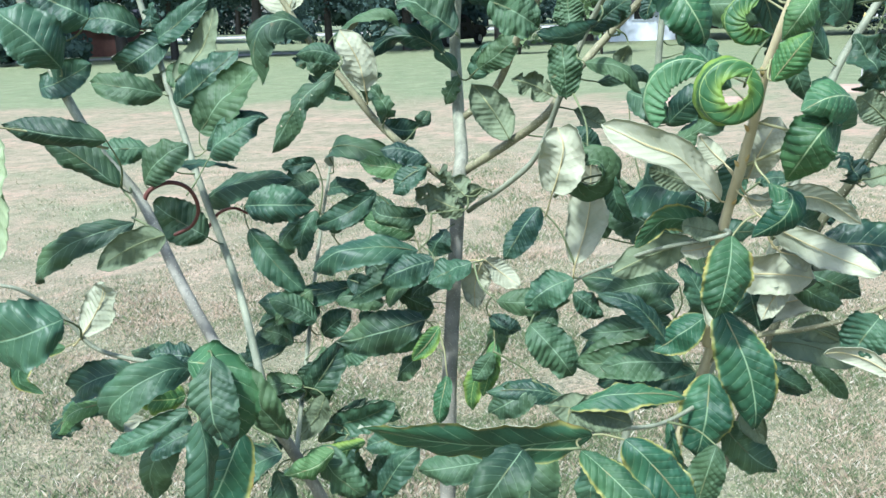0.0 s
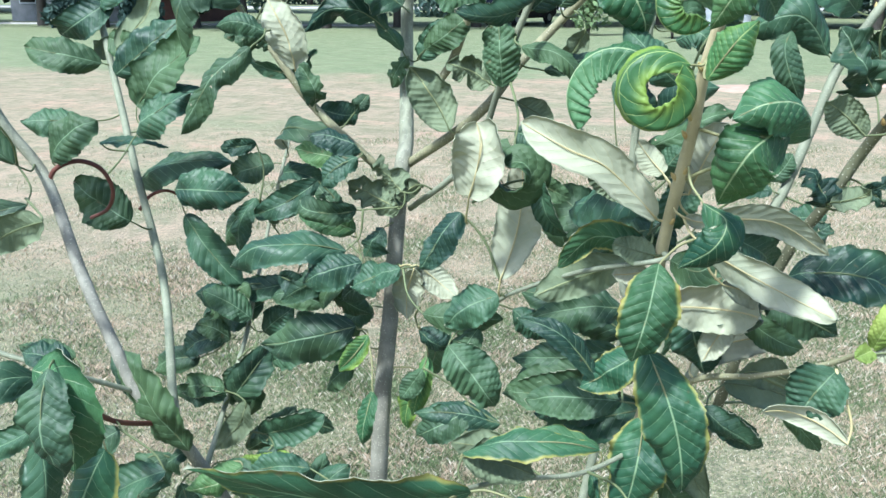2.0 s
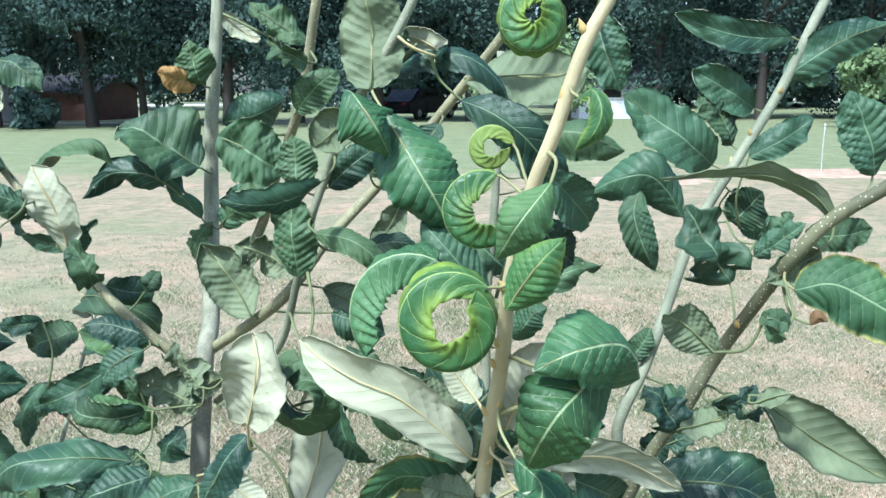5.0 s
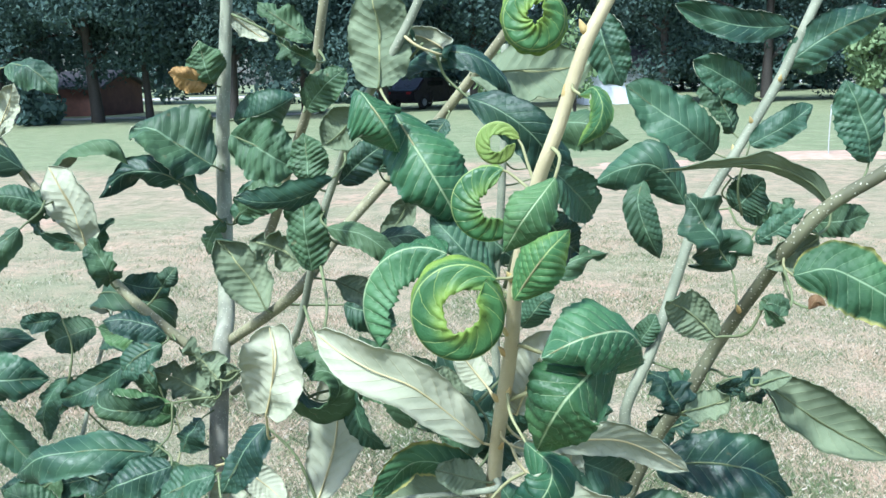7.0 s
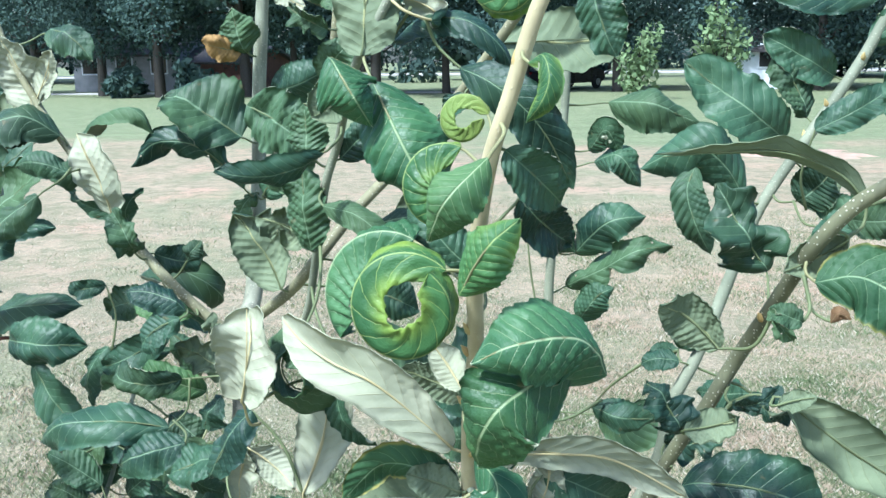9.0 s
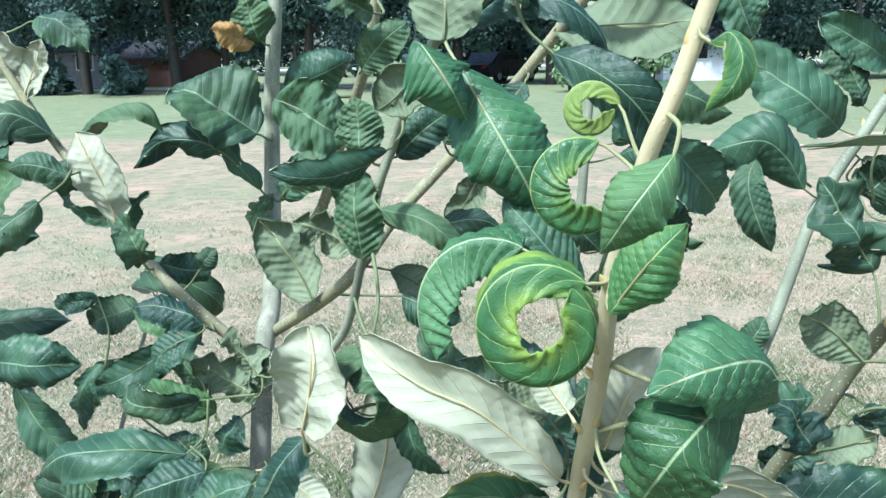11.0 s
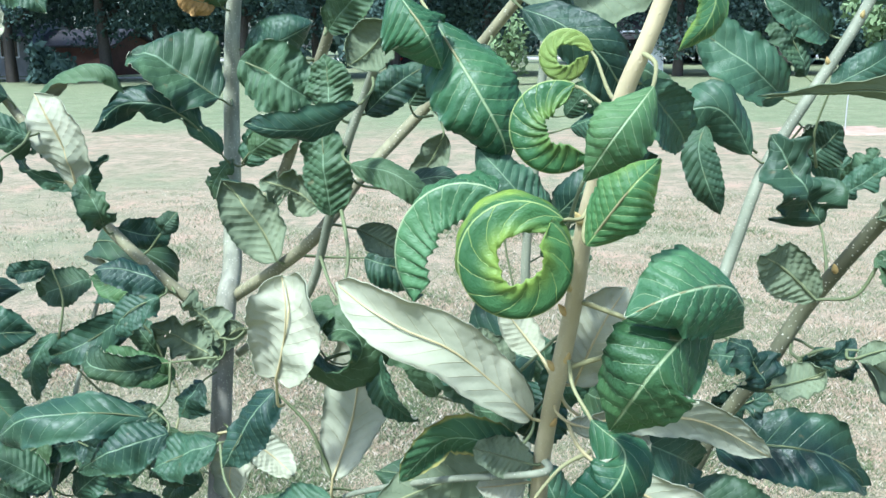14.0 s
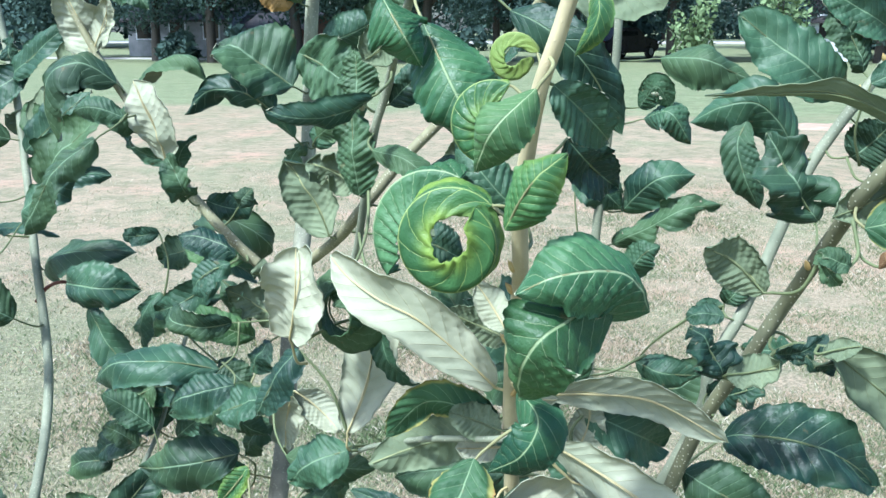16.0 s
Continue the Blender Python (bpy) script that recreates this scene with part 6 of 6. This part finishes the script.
leaf("C", (-0.156, 1.096, 0.964), (-0.141, 1.086, 0.887), 0.034, -30, 40, 20, foot=(-0.135, 1.113, 0.974))
leaf("A", (-0.165, 1.087, 1.000), (-0.217, 1.064, 0.951), 0.038, 30, 40, 15, foot=(-0.144, 1.090, 1.007))
leaf("A", (-0.079, 1.098, 0.993), (-0.138, 1.076, 0.971), 0.035, -20, 40, -15, "fresh", foot=(-0.113, 1.116, 0.984))
leaf("C", (-0.146, 1.202, 1.038), (-0.199, 1.201, 1.030), 0.033, 20, 30, 15, foot=(-0.154, 1.214, 1.009))
leaf("Q", (-0.077, 1.267, 0.841), (-0.139, 1.271, 0.890), 0.047, 20, 40, 15, foot=(-0.072, 1.266, 0.842))
leaf("Q", (-0.081, 1.288, 0.838), (-0.111, 1.292, 0.922), 0.039, -30, 40, 15, foot=(-0.076, 1.267, 0.841))
leaf("Q", (-0.071, 1.267, 0.844), (-0.044, 1.273, 0.924), 0.037, 30, 40, 15, foot=(-0.072, 1.266, 0.844))
leaf("Q", (-0.073, 1.245, 0.786), (-0.111, 1.236, 0.834), 0.042, 10, 30, 15, foot=(-0.072, 1.256, 0.785))
leaf("Q", (-0.068, 1.247, 0.792), (-0.018, 1.248, 0.822), 0.033, -20, 30, 15, foot=(-0.073, 1.246, 0.786))
leaf("A", (-0.088, 1.096, 0.842), (-0.157, 1.074, 0.843), 0.046, 10, 40, 15, foot=(-0.076, 1.120, 0.829))
leaf("A", (-0.086, 1.076, 0.849), (-0.186, 1.053, 0.815), 0.037, -20, 40, 15, foot=(-0.087, 1.100, 0.840))
leaf("A", (-0.076, 1.116, 0.828), (-0.101, 1.115, 0.804), 0.021, 0, 30, 15, "yellow", foot=(-0.076, 1.140, 0.832))
leaf("F", (0.304, 1.120, 1.134), (0.223, 1.120, 1.114), 0.040, -25, 30, 15, foot=(0.323, 1.090, 1.161))
leaf("F", (0.336, 1.130, 1.102), (0.244, 1.130, 1.076), 0.044, 15, 30, 15, foot=(0.307, 1.115, 1.139))
leaf("F", (0.307, 1.061, 1.011), (0.348, 1.052, 0.968), 0.045, 10, 40, 15, foot=(0.329, 1.065, 1.014))
leaf("F", (0.269, 1.102, 0.988), (0.266, 1.102, 0.883), 0.045, -20, 40, 15, foot=(0.290, 1.070, 0.972))
leaf("F", (0.286, 1.071, 0.974), (0.323, 1.072, 0.916), 0.041, 25, 30, 15, foot=(0.315, 1.066, 0.963))
leaf("F", (0.313, 1.061, 0.962), (0.354, 1.063, 0.894), 0.042, -15, 30, 15, foot=(0.317, 1.077, 0.967))
leaf("F", (0.221, 1.041, 0.946), (0.162, 1.030, 0.885), 0.049, 15, 40, 15, foot=(0.251, 1.055, 0.954))
leaf("F", (0.244, 1.051, 0.951), (0.234, 1.041, 0.886), 0.049, -25, 40, 15, foot=(0.290, 1.070, 0.972))
leaf("F", (0.175, 1.071, 0.931), (0.141, 1.070, 0.874), 0.042, 25, 40, 15, foot=(0.221, 1.040, 0.952))
leaf("N", (0.260, 0.953, 1.105), (0.189, 0.953, 1.123), 0.037, 175, 30, 12, "shaded_under", foot=(0.277, 0.931, 1.112))
leaf("T", (0.411, 1.012, 1.148), (0.457, 1.015, 1.119), 0.027, 10, 50, 15, "shaded_under", foot=(0.403, 0.994, 1.162))
leaf("N", (0.313, 0.974, 1.098), (0.327, 0.979, 1.036), 0.021, 40, 40, 25, "margin", foot=(0.320, 0.967, 1.111))
leaf("N", (0.393, 0.996, 1.116), (0.416, 1.000, 1.063), 0.028, 185, 30, 15, "shaded_under", foot=(0.365, 1.014, 1.118))
leaf("S", (0.342, 1.253, 1.232), (0.245, 1.264, 1.294), 0.065, -15, 35, 12, foot=(0.410, 1.333, 1.232))
leaf("S", (0.260, 1.264, 1.224), (0.207, 1.275, 1.316), 0.042, 25, 30, 12, foot=(0.352, 1.265, 1.231))
leaf("S", (0.365, 1.222, 1.238), (0.356, 1.233, 1.295), 0.036, -30, 30, 12, foot=(0.352, 1.265, 1.231))
leaf("R1", (0.205, 1.224, 1.362), (0.253, 1.234, 1.341), 0.044, 15, 30, 12, foot=(0.154, 1.188, 1.372))
leaf("F", (0.358, 0.972, 1.368), (0.336, 0.982, 1.393), 0.022, 180, 30, 15, "felt", foot=(0.369, 0.949, 1.359))
shaped("F", [(0.378, 0.955, 1.356), (0.384, 0.951, 1.374), (0.393, 0.949, 1.395), (0.404, 0.955, 1.412)], 0.037, 180, 8, "felt", 0, foot=(0.360, 0.969, 1.366))
leaf("M", (0.002, 1.285, 1.225), (-0.064, 1.274, 1.248), 0.036, 15, 60, 15, "fresh", foot=(0.015, 1.244, 1.183))
leaf("M", (-0.035, 1.304, 1.157), (-0.105, 1.304, 1.125), 0.035, -15, 40, 15, foot=(-0.021, 1.252, 1.162))
leaf("C", (-0.195, 1.332, 1.050), (-0.246, 1.332, 1.068), 0.033, 15, 40, 15, foot=(-0.172, 1.333, 1.059))
leaf("M", (0.021, 1.244, 1.187), (-0.030, 1.243, 1.134), 0.031, 20, 40, 15, "shaded_under", foot=(0.061, 1.242, 1.185))
leaf("M", (0.024, 1.223, 1.098), (-0.059, 1.223, 1.081), 0.036, 10, 40, 15, "fresh", foot=(0.055, 1.229, 1.093))
leaf("X", (0.185, 1.120, 1.202), (0.169, 1.120, 1.151), 0.029, 15, 40, 15, foot=(0.202, 1.060, 1.208))
leaf("C", (-0.081, 1.345, 1.170), (-0.041, 1.345, 1.134), 0.039, -30, 40, 15, foot=(-0.105, 1.356, 1.131))
leaf("C", (-0.127, 1.364, 1.122), (-0.214, 1.363, 1.111), 0.034, 15, 40, 15, foot=(-0.174, 1.376, 1.110))
leaf("C", (-0.166, 1.383, 1.087), (-0.254, 1.381, 1.058), 0.040, -15, 40, 15, foot=(-0.173, 1.368, 1.100))
leaf("X", (0.216, 1.151, 1.183), (0.252, 1.151, 1.152), 0.031, 0, 40, 15, foot=(0.188, 1.110, 1.203))
leaf("L", (0.007, 1.265, 1.316), (-0.063, 1.265, 1.328), 0.034, 10, 30, 15, "fresh", foot=(0.031, 1.235, 1.327))
leaf("S", (0.544, 1.272, 1.272), (0.497, 1.273, 1.270), 0.034, 10, 40, 15, "torn", foot=(0.494, 1.271, 1.294))
leaf("S", (0.582, 1.365, 1.439), (0.622, 1.364, 1.450), 0.034, 170, 30, 10, "shaded_under", foot=(0.583, 1.341, 1.464))
leaf("S", (0.599, 1.364, 1.426), (0.643, 1.364, 1.416), 0.029, 10, 30, 15, foot=(0.582, 1.362, 1.443))
leaf("D", (0.573, 0.993, 1.464), (0.540, 0.993, 1.444), 0.023, 170, 30, 10, "shaded_under", foot=(0.563, 0.989, 1.470))
leaf("D", (0.578, 1.045, 1.467), (0.619, 1.045, 1.472), 0.026, 20, 30, 15, foot=(0.587, 1.019, 1.480))
leaf("D", (0.543, 1.013, 1.357), (0.565, 1.013, 1.364), 0.014, 160, 30, 15, "shaded_under", foot=(0.542, 1.030, 1.356))
leaf("D", (0.518, 1.034, 1.347), (0.546, 1.034, 1.363), 0.015, 20, 60, 20, "torn", foot=(0.517, 1.058, 1.354))
leaf("C", (-0.150, 1.303, 1.093), (-0.217, 1.302, 1.126), 0.040, 10, 30, 15, foot=(-0.140, 1.284, 1.059))
leaf("M", (0.009, 1.244, 1.182), (-0.081, 1.243, 1.143), 0.038, -15, 30, 15, foot=(0.027, 1.244, 1.187))
leaf("M", (0.074, 1.203, 1.203), (0.009, 1.203, 1.160), 0.035, 20, 30, 15, "shaded_under", foot=(0.062, 1.243, 1.199))
leaf("M", (-0.055, 1.315, 1.279), (-0.142, 1.314, 1.232), 0.038, -20, 30, 15, foot=(-0.026, 1.326, 1.222))
leaf("F", (0.336, 1.150, 1.164), (0.225, 1.151, 1.204), 0.055, 15, 30, 12, foot=(0.312, 1.118, 1.133))
leaf("F", (0.318, 1.078, 1.150), (0.223, 1.079, 1.122), 0.040, -15, 30, 15, foot=(0.336, 1.030, 1.142))
leaf("F", (0.360, 1.130, 1.091), (0.256, 1.130, 1.059), 0.057, 10, 30, 12, foot=(0.331, 1.128, 1.108))
leaf("F", (0.313, 0.994, 1.176), (0.240, 0.994, 1.230), 0.027, 30, 30, 35, foot=(0.354, 1.015, 1.178))
leaf("N", (0.318, 0.964, 1.127), (0.252, 0.962, 1.131), 0.018, 40, 40, 25, "margin", foot=(0.318, 0.964, 1.110))
leaf("F", (0.374, 1.181, 1.129), (0.343, 1.181, 1.216), 0.042, 20, 30, 15, foot=(0.332, 1.145, 1.160))
leaf("T", (0.427, 1.047, 1.161), (0.517, 1.043, 1.137), 0.038, 180, 30, 12, "shaded_under", foot=(0.410, 1.009, 1.150))
leaf("M", (0.205, 1.151, 1.048), (0.109, 1.151, 1.051), 0.033, 15, 30, 15, foot=(0.165, 1.151, 1.070))
leaf("F", (0.233, 1.019, 1.018), (0.292, 1.022, 0.980), 0.038, -15, 30, 15, foot=(0.203, 1.024, 0.975))
leaf("A", (-0.127, 1.067, 1.023), (-0.205, 1.068, 1.136), 0.052, -15, 30, 15, foot=(-0.146, 1.087, 1.024))
leaf("C", (-0.211, 1.201, 1.031), (-0.144, 1.202, 1.028), 0.027, 15, 30, 15, foot=(-0.151, 1.210, 1.020))
leaf("C", (-0.145, 1.252, 0.929), (-0.073, 1.253, 0.998), 0.043, 10, 40, 15, foot=(-0.120, 1.218, 0.974))
leaf("C", (-0.080, 1.252, 0.984), (-0.023, 1.253, 0.968), 0.031, 15, 30, 15, foot=(-0.099, 1.212, 0.965))
leaf("M", (0.174, 1.151, 1.063), (0.109, 1.151, 1.023), 0.044, 10, 30, 15, foot=(0.117, 1.153, 1.107))
leaf("C", (-0.135, 1.283, 1.062), (-0.147, 1.282, 0.964), 0.038, 20, 30, 15, foot=(-0.165, 1.286, 1.040))
leaf("M", (0.117, 1.151, 1.105), (0.092, 1.152, 1.067), 0.026, 0, 40, 15, foot=(0.117, 1.168, 1.120))
leaf("M", (0.058, 1.152, 1.073), (0.047, 1.152, 1.007), 0.027, 15, 30, 15, "fresh", foot=(0.043, 1.185, 1.128))
leaf("C", (-0.112, 1.191, 1.025), (-0.159, 1.191, 0.959), 0.034, 175, 30, 15, "shaded_under", foot=(-0.147, 1.204, 1.033))
leaf("C", (-0.171, 1.353, 1.092), (-0.251, 1.352, 1.106), 0.046, 10, 30, 15, foot=(-0.173, 1.357, 1.087))
leaf("C", (-0.113, 1.222, 0.969), (-0.024, 1.222, 1.004), 0.046, 15, 30, 15, foot=(-0.151, 1.201, 1.003))
leaf("Q", (-0.053, 1.218, 0.864), (0.007, 1.221, 0.939), 0.046, -15, 30, 15, foot=(-0.072, 1.269, 0.850))
leaf("A", (-0.110, 1.118, 0.986), (-0.045, 1.118, 0.918), 0.049, 10, 30, 15, foot=(-0.129, 1.106, 0.973))
leaf("A", (-0.144, 1.090, 1.007), (-0.192, 1.085, 0.950), 0.039, 20, 40, 15, "torn", foot=(-0.142, 1.093, 1.009))
leaf("U", (-0.234, 1.038, 1.136), (-0.298, 1.034, 1.145), 0.027, 20, 30, 15, foot=(-0.213, 1.010, 1.128))
leaf("U", (-0.218, 0.994, 1.109), (-0.277, 0.993, 1.117), 0.047, -20, 60, 20, "young", foot=(-0.214, 1.005, 1.131))
leaf("U", (-0.305, 0.966, 1.109), (-0.358, 0.963, 1.072), 0.028, 15, 50, 15, "fresh", foot=(-0.290, 0.990, 1.159))
leaf("U", (-0.225, 1.004, 1.086), (-0.274, 1.002, 0.971), 0.048, 10, 30, 15, foot=(-0.217, 0.996, 1.112))
# rolled young leaves on the tan stem
coil("F", (0.349, 0.884, 1.441), 0.0290, 42, 372, 6, 0.046, "young", 0.86, 0)
coil("F", (0.317, 0.946, 1.431), 0.0373, 62, 165, -10, 0.058, "fresh", 0.98, 0)
coil("F", (0.393, 0.928, 1.605), 0.0201, 60, 365, 0, 0.039, "young", 0.8, 0)
coil("F", (0.369, 0.935, 1.533), 0.0142, 12, 350, 0, 0.021, "yellow", 0.8, 0)
coil("F", (0.365, 0.905, 1.501), 0.0220, 66, 255, 0, 0.043, "young", 0.95, 0)
shaped("F", [(0.452, 0.885, 1.413), (0.442, 0.864, 1.437), (0.417, 0.838, 1.441), (0.395, 0.838, 1.430)], 0.046, 0, -24, "fresh", 0, foot=(0.376, 0.930, 1.412))
shaped("F", [(0.435, 0.872, 1.423), (0.422, 0.854, 1.418), (0.407, 0.834, 1.409), (0.396, 0.848, 1.384), (0.392, 0.864, 1.369)], 0.049, 0, -20, "glossy", 0, foot=(0.370, 0.945, 1.368))
coil("R1c", (0.234, 1.012, 1.356), 0.0195, 100, 400, 0, 0.044, "top", 0.5, 0)
leaf("T", (0.510, 0.891, 1.260), (0.530, 0.890, 1.303), 0.020, 0, 30, 18, "yellow", foot=(0.508, 0.892, 1.261))
leaf("T", (0.510, 0.891, 1.260), (0.496, 0.879, 1.258), 0.015, 10, 30, 18, "yellow", foot=(0.510, 0.891, 1.260))
leaf("T", (0.512, 0.890, 1.258), (0.526, 0.880, 1.261), 0.014, 180, 30, 18, foot=(0.510, 0.891, 1.260))

bud("T", 0.531, 0.905, 1.260, 0.0040)
bud("T", 0.536, 0.905, 1.261, 0.0040)
bud("T", 0.540, 0.905, 1.258, 0.0040)
bud("T", 0.544, 0.905, 1.260, 0.0040)
bud("T", 0.549, 0.905, 1.257, 0.0040)
shaped("A", [(-0.375, 1.100, 1.470), (-0.377, 1.070, 1.494), (-0.398, 1.065, 1.517), (-0.430, 1.070, 1.538)], 0.068, 0, -12, "top", 0)
shaped("D", [(0.564, 0.975, 1.421), (0.567, 0.972, 1.427), (0.574, 0.973, 1.424)], 0.008, 20, -20, "brown", 0)
shaped("G", [(0.365, 1.510, 1.260), (0.388, 1.490, 1.296), (0.406, 1.500, 1.305)], 0.041, 10, -18, "top", 0)
shaped("G", [(0.391, 1.510, 1.146), (0.430, 1.490, 1.138), (0.468, 1.510, 1.168)], 0.063, 10, -12, "top", 0)
